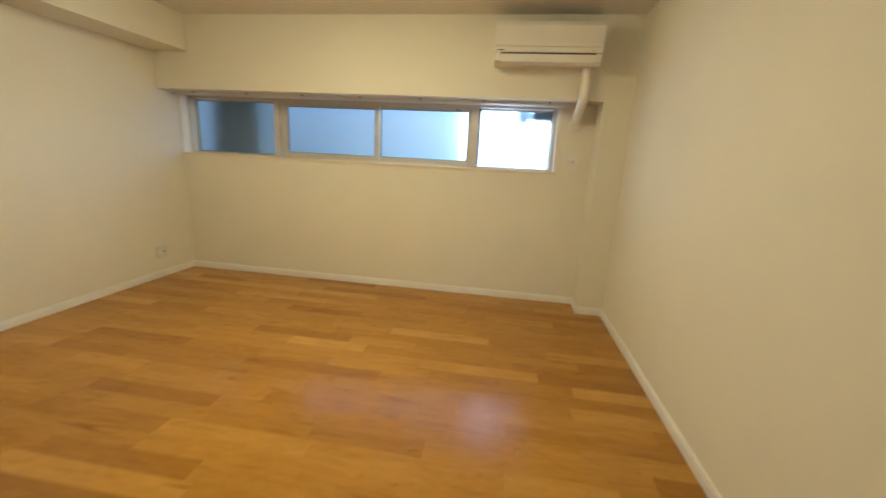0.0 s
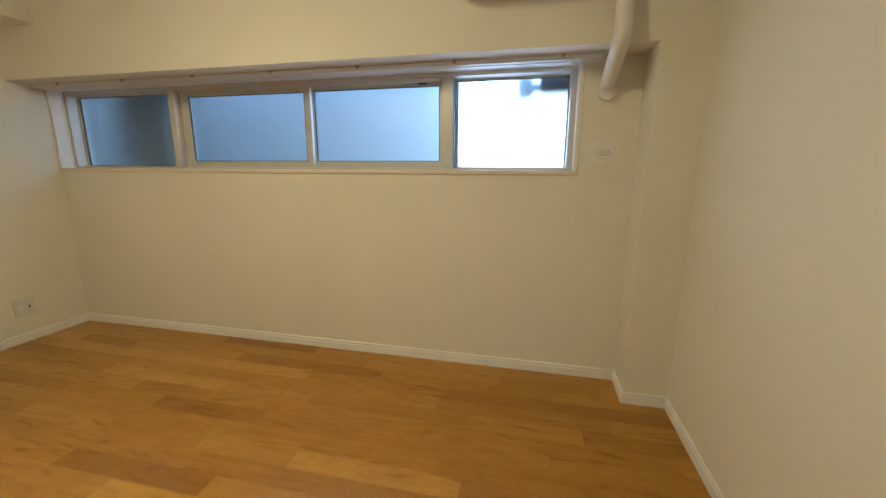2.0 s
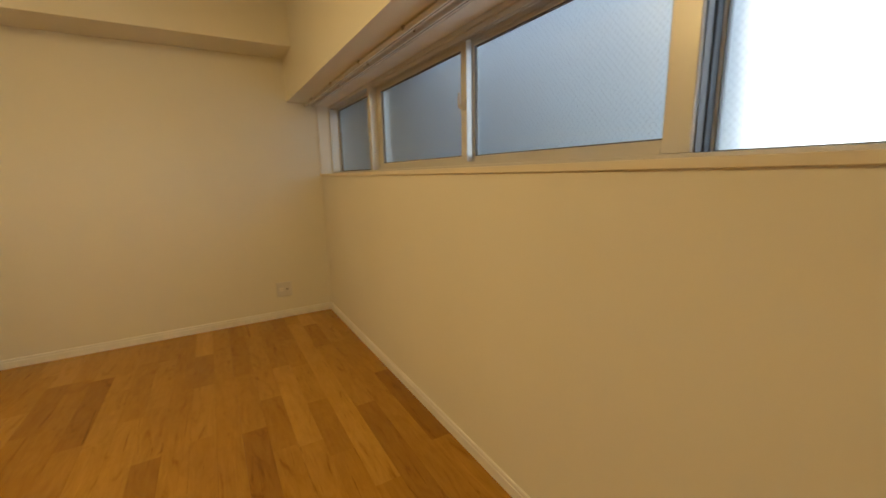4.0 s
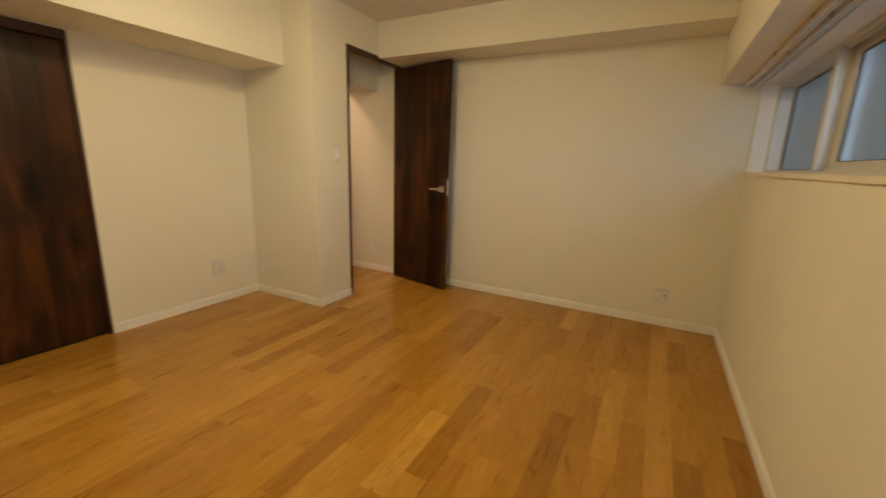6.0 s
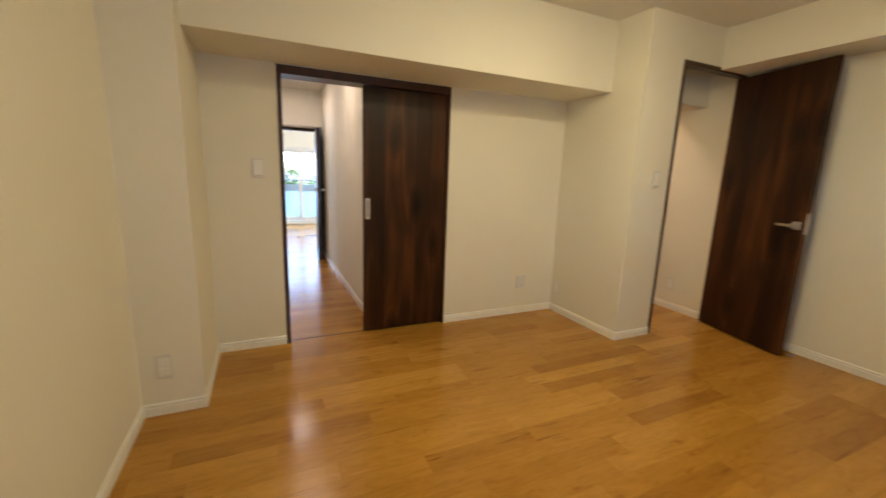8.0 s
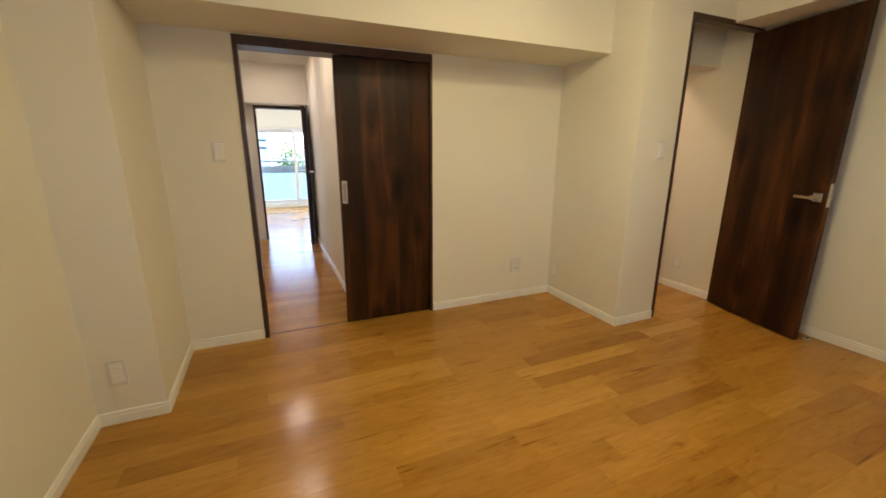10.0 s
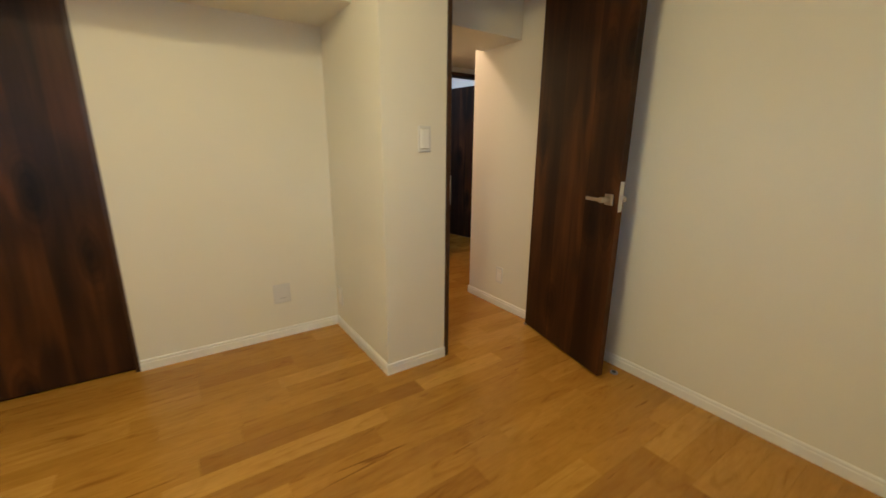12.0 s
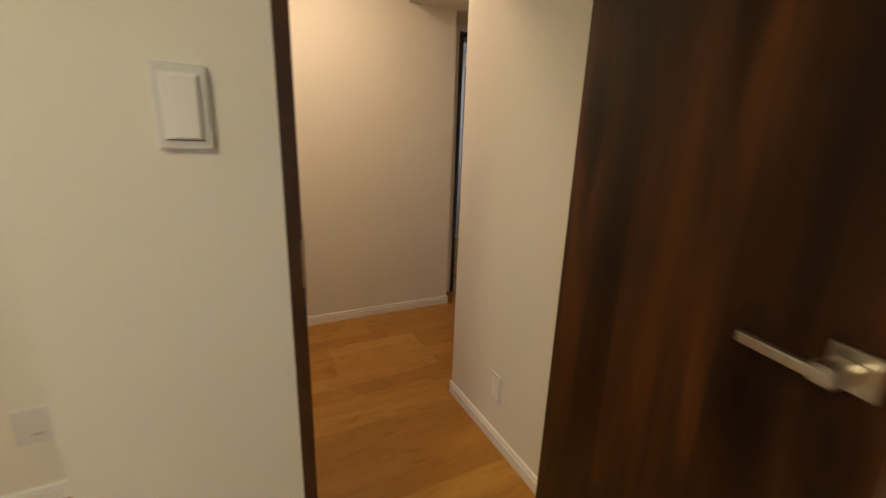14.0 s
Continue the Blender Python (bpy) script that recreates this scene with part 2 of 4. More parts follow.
PAPER = plain("wallpaper", (0.804, 0.774, 0.670), 0.85, vary=0.02, scale=1.6, fine=420.0, relief=0.0008, spec=0.25)
CEILING = plain("ceiling_paper", (0.80, 0.775, 0.71), 0.9, vary=0.02, scale=2.0, fine=380.0, relief=0.0008, spec=0.2)
TRIM = plain("painted_trim", (0.87, 0.86, 0.82), 0.42, vary=0.03, scale=9.0)
SILL = plain("sill_laminate", (0.78, 0.71, 0.57), 0.40, vary=0.03, scale=5.0)
STRIP = wood_floor("oak_strip", False)
STRIP_FAR = wood_floor("oak_strip_far", True)
SUBFLOOR = plain("joint_dark", (0.10, 0.045, 0.018), 0.7)
WALNUT = walnut("walnut_veneer")
FRAME = plain("walnut_frame", (0.046, 0.0170, 0.0060), 0.42, vary=0.35, scale=14.0)
ALU = plain("champagne_aluminium", (0.63, 0.60, 0.54), 0.38, metal=0.25, vary=0.03)
GASKET = plain("grey_rubber", (0.12, 0.115, 0.105), 0.6)
RUBBER = plain("black_rubber", (0.025, 0.025, 0.027), 0.6)
FROST = glass("frosted_glass", 0.33, (0.85, 0.955, 0.975), 0.0004)
CLEAR = glass("clear_glass", 0.0, (0.98, 1.0, 0.99))
WIRE = plain("glass_wire", (0.45, 0.47, 0.50), 0.5, metal=0.6)
PLASTIC = plain("ivory_plastic", (0.83, 0.80, 0.745), 0.32, vary=0.02)
PLASTIC2 = plain("white_plastic", (0.84, 0.83, 0.79), 0.28, vary=0.015)
PLATE = plain("plate_plastic", (0.71, 0.70, 0.675), 0.3, vary=0.02)
CLIP = plain("bracket_brown", (0.36, 0.30, 0.22), 0.5)
SLOT = plain("dark_slot", (0.05, 0.045, 0.04), 0.6)
NICKEL = plain("satin_nickel", (0.62, 0.58, 0.50), 0.30, metal=1.0, vary=0.04, scale=40.0)
LATCH = plain("latch_metal", (0.60, 0.57, 0.50), 0.4, metal=0.5)
STEEL = plain("steel", (0.45, 0.45, 0.45), 0.3, metal=1.0)
CONCRETE = plain("concrete", (0.36, 0.36, 0.35), 0.85, vary=0.15, scale=2.0, fine=90.0, relief=0.002)
RENDER_W = plain("pale_render", (0.62, 0.64, 0.66), 0.85, vary=0.08, scale=1.0, fine=120.0, relief=0.002)
HOUSE_GLASS = plain("house_window_glass", (0.30, 0.35, 0.41), 0.2, vary=0.1)
DARKSTEEL = plain("dark_painted_steel", (0.05, 0.055, 0.06), 0.5)
BARK = plain("bark", (0.16, 0.11, 0.07), 0.9, vary=0.3, scale=12.0, fine=60.0, relief=0.01)
LEAF = leafy("leaves")
EARTH = plain("ground_earth", (0.22, 0.22, 0.19), 0.95, vary=0.25, scale=0.4, fine=20.0, relief=0.01)
GLOW_WARM = glowing("lamp_glow_warm", (1.0, 0.84, 0.62), 5.0)
ROOFING = plain("slate_roof", (0.12, 0.13, 0.15), 0.7, vary=0.15, scale=3.0)

# ---- building helpers ----


def mesh_from(bm, name, mat, smooth=False):
    me = bpy.data.meshes.new(name)
    bmesh.ops.recalc_face_normals(bm, faces=bm.faces[:])
    for f in bm.faces:
        f.smooth = smooth
    bm.to_mesh(me)
    bm.free()
    me.materials.append(mat)
    return me


def add_box(bm, x0, x1, y0, y1, z0, z1, bevel=0.0, segments=1):
    x0, x1 = sorted((x0, x1))
    y0, y1 = sorted((y0, y1))
    z0, z1 = sorted((z0, z1))
    m = Matrix.Translation(((x0 + x1) / 2, (y0 + y1) / 2, (z0 + z1) / 2)) @ Matrix.Diagonal((x1 - x0, y1 - y0, z1 - z0, 1))
    vs = bmesh.ops.create_cube(bm, size=1, matrix=m)["verts"]
    if bevel:
        es = list({e for v in vs for e in v.link_edges})
        bmesh.ops.bevel(bm, geom=es, offset=bevel, segments=segments, affect="EDGES", profile=0.5)
    return bm


def boxes(*items, bevel=0.0, segments=1):
    bm = bmesh.new()
    for it in items:
        add_box(bm, *it, bevel=bevel, segments=segments)
    return bm


def add_rod(bm, a, b, r, sides=12, r2=None):
    a, b = Vector(a), Vector(b)
    d = b - a
    m = Matrix.Translation((a + b) / 2) @ d.to_track_quat("Z", "Y").to_matrix().to_4x4()
    bmesh.ops.create_cone(bm, cap_ends=True, segments=sides, radius1=r, radius2=r if r2 is None else r2, depth=d.length, matrix=m)
    return bm


def add_prism(bm, profile, x0, x1):
    """Extrudes a (y, z) outline from x0 to x1."""
    a = [bm.verts.new((x0, y, z)) for y, z in profile]
    b = [bm.verts.new((x1, y, z)) for y, z in profile]
    n = len(a)
    bm.faces.new(a)
    bm.faces.new(b[::-1])
    for i in range(n):
        bm.faces.new((a[i], b[i], b[(i + 1) % n], a[(i + 1) % n]))
    return bm


def structure(name, bm, mat, label="", category=""):
    return tagged(new(name, mesh_from(bm, name, mat)), label, category, kind="structure")


def thing(name, at, label, category, group="", turn=0.0):
    ob = new(name)
    ob.empty_display_size = 0.05
    ob.matrix_world = pose(*at, 0, 0, turn)
    return tagged(ob, label, category, group)


def part(name, bm, mat, parent, label="", smooth=False):
    ob = new(name, mesh_from(bm, name, mat, smooth))
    ob.parent = parent
    if label:
        ob["label"] = label
    return ob


# ---- plan (metres; window wall at y = 0, east wall at x = 0) ----
XW = -4.02
CEIL = 2.297
NB = -0.225         # front of the north beam and of the column beside it
SY = -3.5           # south wall of the room
CX = -2.93          # east side of the south-west column
CY = -2.747         # north side of that column and of the door wall
SILLZ = 1.158
LINTEL = 1.705
BEAMZ = 1.816

structure("wall_north", boxes((-4.2, 0.0, 0, 0.2, 0, 1.137), (-0.487, 0.0, 0, 0.2, 1.137, LINTEL), (-4.2, -4.016, 0, 0.2, 1.137, LINTEL)), PAPER)
structure("beam_north", boxes((XW, -0.205, NB, 0.2, LINTEL, CEIL)), PAPER)
structure("column_northeast", boxes((-0.205, 0.008, NB, 0.008, 0, CEIL)), PAPER)
structure("wall_east", boxes((0, 0.16, -3.64, 0.2, 0, CEIL)), PAPER)
structure("column_southeast", boxes((-0.26, 0.008, SY - 0.008, -2.86, 0, CEIL)), PAPER)
structure("wall_south", boxes((-0.672, 0.0, -3.64, SY, 0, BEAMZ + 0.1), (-1.852, -0.672, -3.64, SY, 1.809, BEAMZ + 0.1),
                              (-1.852, -1.27, -3.64, -3.562, 0, 1.809), (CX, -1.852, -3.64, SY, 0, BEAMZ + 0.1),
                              (CX, 0.0, -3.64, SY, BEAMZ + 0.1, CEIL)), PAPER)
structure("beam_south", boxes((CX - 0.006, -0.254, SY - 0.006, -3.03, BEAMZ, CEIL), bevel=0.002), PAPER)
structure("column_southwest", boxes((-3.284, CX, -3.64, CY, 0, CEIL)), PAPER)
structure("wall_door_head", boxes((-4.046, -3.284, -2.87, CY, 2.03, CEIL)), PAPER)
structure("wall_west", boxes((-4.2, XW, -2.80, 0.0, 0, CEIL), (-4.2, -4.046, -3.49, -2.80, 0, CEIL)), PAPER)
structure("beam_west", boxes((XW - 0.006, -3.69, CY - 0.006, NB + 0.006, 2.012, CEIL), bevel=0.002), PAPER)
structure("ceiling", boxes((-4.25, 0.16, -3.64, 0.22, CEIL, CEIL + 0.12)), CEILING)

# the passage behind the hinged door
structure("beam_passage", boxes((-4.046, -3.284, -3.40, -3.03, BEAMZ, CEIL)), PAPER)
structure("wall_passage_north", boxes((-5.75, -4.2, -3.49, -3.37, 0, CEIL)), PAPER)
structure("wall_passage_south", boxes((-4.53, -2.85, -4.82, -4.498, 0, CEIL)), PAPER)
structure("wall_passage_east", boxes((CX, -2.80, -4.498, -3.64, 0, CEIL)), PAPER)
structure("wall_passage_west", boxes((-5.75, -5.63, -4.82, -3.49, 0, CEIL)), PAPER)
structure("wall_washroom", boxes((-4.668, -4.53, -4.82, -4.70, 0, CEIL), (-5.63, -5.40, -4.82, -4.70, 0, CEIL),
                                 (-5.40, -4.668, -4.82, -4.70, 1.935, CEIL)), PAPER)
structure("wall_washroom_back", boxes((-5.75, -4.45, -6.5, -6.38, 0, CEIL), (-5.75, -5.63, -6.38, -4.82, 0, CEIL), (-4.57, -4.45, -6.38, -4.82, 0, CEIL)), PAPER)
structure("ceiling_passage", boxes((-4.2, -2.80, -4.82, -3.64, 2.25, CEIL), (-4.2, -3.284, -3.64, -3.40, 2.25, CEIL)), CEILING)
structure("soffit_passage", boxes((-5.75, -4.2, -4.82, -3.49, 1.986, CEIL), bevel=0.002), PAPER)
structure("ceiling_passage_front", boxes((-4.046, -3.284, -3.03, -2.87, 2.25, CEIL)), CEILING)
structure("ceiling_washroom", boxes((-5.75, -4.45, -6.5, -4.82, 2.2, 2.32)), CEILING)
structure("roof_passage", boxes((-5.8, -2.8, -6.5, -3.53, CEIL, CEIL + 0.12)), CONCRETE)

# the hall behind the sliding door
structure("wall_hall_west", boxes((-1.43, -1.31, -6.81, -3.64, 0, CEIL)), PAPER)
structure("wall_hall_east", boxes((-0.42, -0.30, -4.92, -3.64, 0, CEIL)), PAPER)
structure("wall_hall_nook", boxes((-0.30, 1.1, -4.92, -4.80, 0, CEIL), (1.0, 1.12, -6.37, -4.92, 0, CEIL)), PAPER)
structure("wall_hall_south", boxes((-0.42, 1.72, -6.81, -6.37, 0, CEIL), (-0.672, -0.42, -6.81, -6.69, 0, 1.745),
                                   (-1.31, -0.42, -6.81, -6.37, 1.745, CEIL)), PAPER)
structure("ceiling_hall", boxes((-1.43, 1.12, -6.81, -3.64, 2.2, CEIL)), CEILING)

# the living room beyond it
structure("wall_living_north", boxes((-4.5, -1.43, -6.81, -6.69, 0, 2.45)), PAPER)
structure("wall_living_west", boxes((-4.5, -4.38, -9.9, -6.81, 0, 2.45)), PAPER)
structure("wall_living_east", boxes((1.6, 1.72, -9.9, -6.81, 0, 2.45)), PAPER)
structure("wall_living_south", boxes((-4.5, -3.93, -10.06, -9.9, 0, 2.45), (1.31, 1.72, -10.06, -9.9, 0, 2.45),
                                     (-3.93, 1.31, -10.06, -9.9, 1.64, 2.45), (-3.93, 1.31, -10.06, -9.9, -0.2, 0.03)), PAPER)
structure("ceiling_living", boxes((-4.5, 1.72, -10.06, -6.69, 2.33, 2.45)), CEILING)
structure("roof_hall", boxes((-1.5, 1.72, -6.69, -3.64, CEIL, CEIL + 0.12)), CONCRETE)

# ---- baseboards ----


def baseboard(ax, ay, bx, by, nx, ny):
    """A white skirting with a groove along its top, from a to b; n points into the room."""
    bm = bmesh.new()
    d = Vector((bx - ax, by - ay, 0))
    length = d.length
    prof = [(0, 0), (0.009, 0), (0.009, 0.041), (0.006, 0.043), (0.006, 0.046), (0.0085, 0.048), (0.0085, 0.055), (0.006, 0.060), (0, 0.060)]
    u = d.normalized()
    n = Vector((nx, ny, 0))
    a = [bm.verts.new(Vector((ax, ay, 0)) + n * p + Vector((0, 0, z))) for p, z in prof]
    b = [bm.verts.new(Vector((ax, ay, 0)) + u * length + n * p + Vector((0, 0, z))) for p, z in prof]
    k = len(prof)
    bm.faces.new(a)
    bm.faces.new(b[::-1])
    for i in range(k):
        bm.faces.new((a[i], b[i], b[(i + 1) % k], a[(i + 1) % k]))
    return structure("baseboard", bm, TRIM, "white painted baseboard with a grooved top edge", "baseboard")


baseboard(XW, 0, -0.205, 0, 0, -1)
baseboard(-0.205, 0, -0.205, NB - 0.009, -1, 0)
baseboard(-0.205, NB, 0, NB, 0, -1)
baseboard(0, NB - 0.009, 0, -2.851, -1, 0)
baseboard(0, -2.86, -0.269, -2.86, 0, 1)
baseboard(-0.26, -2.86, -0.26, SY, -1, 0)
baseboard(-0.269, SY, -0.672, SY, 0, 1)
baseboard(-1.853, SY, CX, SY, 0, 1)
baseboard(CX, SY + 0.009, CX, CY + 0.009, 1, 0)
baseboard(CX, CY, -3.283, CY, 0, 1)
baseboard(XW, -2.742, XW, -0.009, 1, 0)
baseboard(-4.046, -2.803, -4.046, -3.499, 1, 0)
baseboard(-4.037, -3.49, -5.6, -3.49, 0, -1)
baseboard(CX - 0.1, -4.498, -4.539, -4.498, 0, 1)
baseboard(-4.53, -4.507, -4.53, -4.70, -1, 0)
baseboard(-1.31, -3.645, -1.31, -6.69, 1, 0)
baseboard(-0.42, -3.645, -0.42, -4.929, -1, 0)
baseboard(-0.429, -4.92, 1.0, -4.92, 0, -1)
baseboard(-0.429, -6.37, 1.0, -6.37, 0, 1)
baseboard(-0.42, -6.379, -0.42, -6.69, -1, 0)
baseboard(-0.429, -6.69, -0.66, -6.69, 0, 1)

# ---- north window ----
WX0, WX1 = -4.016, -0.487
win = tagged(new("window_1"), "long high strip window with frosted wired glass, closed", "window", kind="structure")


def wire_net(x0, x1, z0, z1, y, step=0.018):
    """Crossed fine wires inside a pane, as thin flat ribbons."""
    verts, faces = [], []
    w, h, r = x1 - x0, z1 - z0, 0.00018
    slope = 1.15
    for sgn in (1, -1):
        k = -h / slope
        while k < w:
            a, b = max(k, 0.0), min(k + h / slope, w)
            if b - a > 0.004:
                za, zb = (a - k) * slope, (b - k) * slope
                if sgn < 0:
                    za, zb = h - za, h - zb
                dx, dz = b - a, zb - za
                ln = math.hypot(dx, dz)
                px, pz = -dz / ln * r, dx / ln * r
                i = len(verts)
                verts += [(x0 + a + px, y, z0 + za + pz), (x0 + a - px, y, z0 + za - pz), (x0 + b - px, y, z0 + zb - pz), (x0 + b + px, y, z0 + zb + pz)]
                faces.append((i, i + 1, i + 2, i + 3))
            k += step
    me = bpy.data.meshes.new("wire")
    me.from_pydata(verts, [], faces)
    me.materials.append(WIRE)
    return me


def sash(name, x0, x1, z0, z1, y, stile_l, stile_r, rail_t, rail_b, depth=0.028, wire=True):
    """An aluminium sash about a frosted pane, at depth y."""
    f = part(name, boxes((x0, x0 + stile_l, y, y + depth, z0, z1), (x1 - stile_r, x1, y, y + depth, z0, z1),
                         (x0 + stile_l, x1 - stile_r, y + 0.001, y + depth - 0.001, z0, z0 + rail_b),
                         (x0 + stile_l, x1 - stile_r, y + 0.001, y + depth - 0.001, z1 - rail_t, z1), bevel=0.002), ALU, win)
    gx0, gx1, gz0, gz1 = x0 + stile_l, x1 - stile_r, z0 + rail_b, z1 - rail_t
    yg = y + depth * 0.55
    part("gasket", boxes((gx0, gx0 + 0.005, y + 0.004, y + 0.02, gz0, gz1), (gx1 - 0.005, gx1, y + 0.004, y + 0.02, gz0, gz1),
                         (gx0, gx1, y + 0.004, y + 0.02, gz0, gz0 + 0.004), (gx0, gx1, y + 0.004, y + 0.02, gz1 - 0.004, gz1)), GASKET, f)
    pane = part("pane", boxes((gx0 + 0.0002, gx1 - 0.0002, yg, yg + 0.005, gz0 + 0.0002, gz1 - 0.0002)), FROST, f, "frosted wired glass pane")
    pane.visible_shadow = False
    if wire:
        w = new("wire", wire_net(gx0 + 0.001, gx1 - 0.001, gz0 + 0.001, gz1 - 0.001, yg - 0.0012))
        w.parent = f
    return f


# outer frame, mullions and tracks
part("window_frame", boxes((WX0 + 0.016, WX1 - 0.016, 0.085, 0.20, 1.1375, 1.170), (WX0 + 0.016, WX1 - 0.016, 0.085, 0.20, 1.668, LINTEL - 0.016),
                           (WX0 + 0.016, WX0 + 0.040, 0.085, 0.20, 1.170, 1.668), (WX1 - 0.046, WX1 - 0.016, 0.085, 0.20, 1.170, 1.668), bevel=0.002), ALU, win)
part("mullion", boxes((-3.098, -3.052, 0.082, 0.20, 1.170, 1.668), (-3.052, -3.034, 0.128, 0.20, 1.170, 1.668), bevel=0.003), ALU, win)
part("mullion", boxes((-1.232, -1.164, 0.10, 0.20, 1.170, 1.668), bevel=0.003), ALU, win)
part("track", boxes((-3.034, -1.24, 0.112, 0.115, 1.170, 1.184), (-3.034, -1.24, 0.158, 0.161, 1.170, 1.182), (-3.034, -1.24, 0.191, 0.194, 1.170, 1.182)), ALU, win)
part("head_track", boxes((-3.034, -1.24, 0.096, 0.100, 1.648, 1.668), (-3.034, -1.24, 0.122, 0.125, 1.652, 1.668), (-3.034, -1.24, 0.157, 0.160, 1.652, 1.668)), ALU, win)
sash("fixed_sash", WX0 + 0.040, -3.098, 1.170, 1.668, 0.152, 0.014, 0.006, 0.012, 0.006)
front = sash("sliding_sash", -3.030, -2.076, 1.176, 1.662, 0.127, 0.046, 0.040, 0.034, 0.032)
sash("sliding_sash", -2.116, -1.2325, 1.176, 1.662, 0.162, 0.044, 0.026, 0.024, 0.032)
sash("fixed_sash", -1.164, WX1 - 0.040, 1.166, 1.670, 0.170, 0.010, 0.010, 0.012, 0.006)
part("channel", boxes((-1.1638, -1.1575, 0.142, 0.169, 1.171, 1.667)), RUBBER, win)
part("channel", boxes((-1.1638, -1.1605, 0.110, 0.135, 1.171, 1.667)), GASKET, win)
lock = boxes((-2.108, -2.088, 0.120, 0.127, 1.392, 1.438), bevel=0.003, segments=2)
add_box(lock, -2.120, -2.112, 0.112, 0.120, 1.405, 1.465, bevel=0.003, segments=2)
add_box(lock, -2.114, -2.102, 0.114, 0.121, 1.400, 1.418, bevel=0.002)
part("crescent_lock", lock, ALU, front, "metal crescent window lock")
part("stopper", boxes((-1.385, -1.335, 0.155, 0.162, 1.646, 1.656)), GASKET, win)
# reveal boards and the sill
part("window_sill", boxes((WX0 - 0.0, WX1 + 0.008, -0.010, 0.086, 1.1365, SILLZ), bevel=0.0015), SILL, win, "cream laminate window sill")
part("reveal_board", boxes((WX1 - 0.016, WX1 + 0.006, -0.006, 0.20, SILLZ, LINTEL - 0.001), bevel=0.0015), TRIM, win)
part("reveal_board", boxes((WX0 - 0.003, WX0 + 0.016, -0.006, 0.20, SILLZ, LINTEL - 0.001), bevel=0.0015), TRIM, win)
part("head_board", boxes((WX0 + 0.016, WX1 - 0.016, -0.004, 0.20, LINTEL - 0.016, LINTEL - 0.001)), TRIM, win)


def curtain_rail(y, label):
    t = thing("curtain_rail", (-2.205, y, LINTEL), label, "curtain rail", "double curtain rail")
    half = 1.785
    part("rail", boxes((-half, half, -0.0065, -0.0045, -0.021, -0.010), (-half, half, 0.0045, 0.0065, -0.021, -0.010), (-half, half, -0.010, -0.002, -0.027, -0.021),
                       (-half, half, 0.002, 0.010, -0.027, -0.021), (-half, half, -0.010, 0.010, -0.010, -0.006)), PLASTIC2, t)
    part("rail_slot", boxes((-half + 0.012, half - 0.012, -0.002, 0.002, -0.0262, -0.0255)), SLOT, t)
    for k in (-1.565, -1.035, -0.505, 0.025, 0.555, 1.085, 1.615):
        part("bracket", boxes((k - 0.009, k + 0.009, -0.016, 0.014, -0.0065, -0.0005), (k - 0.006, k + 0.006, -0.015, -0.0105, -0.016, -0.006), bevel=0.001), CLIP, t)
    for k in (-half, half):
        part("end_cap", boxes((k - 0.012, k + 0.012, -0.009, 0.009, -0.029, -0.006), bevel=0.003), PLASTIC2, t)
    for k in range(6):
        part("runner", boxes((half - 0.05 - k * 0.018, half - 0.042 - k * 0.018, -0.003, 0.003, -0.034, -0.024), bevel=0.001), PLASTIC2, t)
    return t


curtain_rail(-0.085, "white double-groove curtain rail under the beam")
curtain_rail(-0.035, "white inner curtain rail under the beam")

# ---- air conditioner ----
ac = thing("air_conditioner", (-0.672, NB, 1.915), "white wall-mounted air conditioner below the ceiling", "air conditioner")
W2 = 0.373
body = bmesh.new()
add_prism(body, [(0, 0.012), (-0.160, 0.0), (-0.190, 0.030), (-0.203, 0.09), (-0.203, 0.25), (-0.190, 0.274), (-0.16, 0.284), (0, 0.284)], -W2, W2)
part("body", body, PLASTIC, ac)
panel = bmesh.new()
add_prism(panel, [(-0.201, 0.112), (-0.216, 0.112), (-0.219, 0.128), (-0.219, 0.246), (-0.206, 0.273), (-0.196, 0.274), (-0.204, 0.244)], -W2 + 0.004, W2 - 0.004)
part("front_panel", panel, PLASTIC, ac)
band = bmesh.new()
add_prism(band, [(-0.200, 0.073), (-0.214, 0.073), (-0.217, 0.107), (-0.201, 0.107)], -W2 + 0.002, W2 - 0.002)
part("lower_band", band, PLASTIC, ac)
part("air_gap", boxes((-W2 + 0.045, W2 - 0.045, -0.2105, -0.185, 0.063, 0.0715)), SLOT, ac)
flap = bmesh.new()
add_prism(flap, [(-0.188, 0.008), (-0.196, 0.013), (-0.210, 0.062), (-0.203, 0.062)], -W2 + 0.045, W2 - 0.045)
part("louver", flap, PLASTIC2, ac)
part("side_cap", boxes((-W2 + 0.002, -W2 + 0.042, -0.208, -0.18, 0.014, 0.072), bevel=0.006, segments=2), PLASTIC, ac)
part("side_cap", boxes((W2 - 0.042, W2 - 0.002, -0.208, -0.18, 0.014, 0.072), bevel=0.006, segments=2), PLASTIC, ac)
part("intake_grille", boxes(*[(-W2 + 0.03 + i * 0.0135, -W2 + 0.036 + i * 0.0135, -0.15, -0.02, 0.2835, 0.288) for i in range(52)]), SLOT, ac)
part("maker_mark", boxes((-W2 + 0.016, -W2 + 0.07, -0.2178, -0.2165, 0.083, 0.088)), SLOT, ac)
part("status_lamp", boxes((W2 - 0.075, W2 - 0.055, -0.2178, -0.216, 0.084, 0.088)), STEEL, ac)

# its pipe cover, from the unit down under the beam to the wall
pipe = thing("pipe_cover", (-0.350, -0.02, 1.54), "white ribbed air-conditioner pipe cover bending into the wall", "pipe cover")


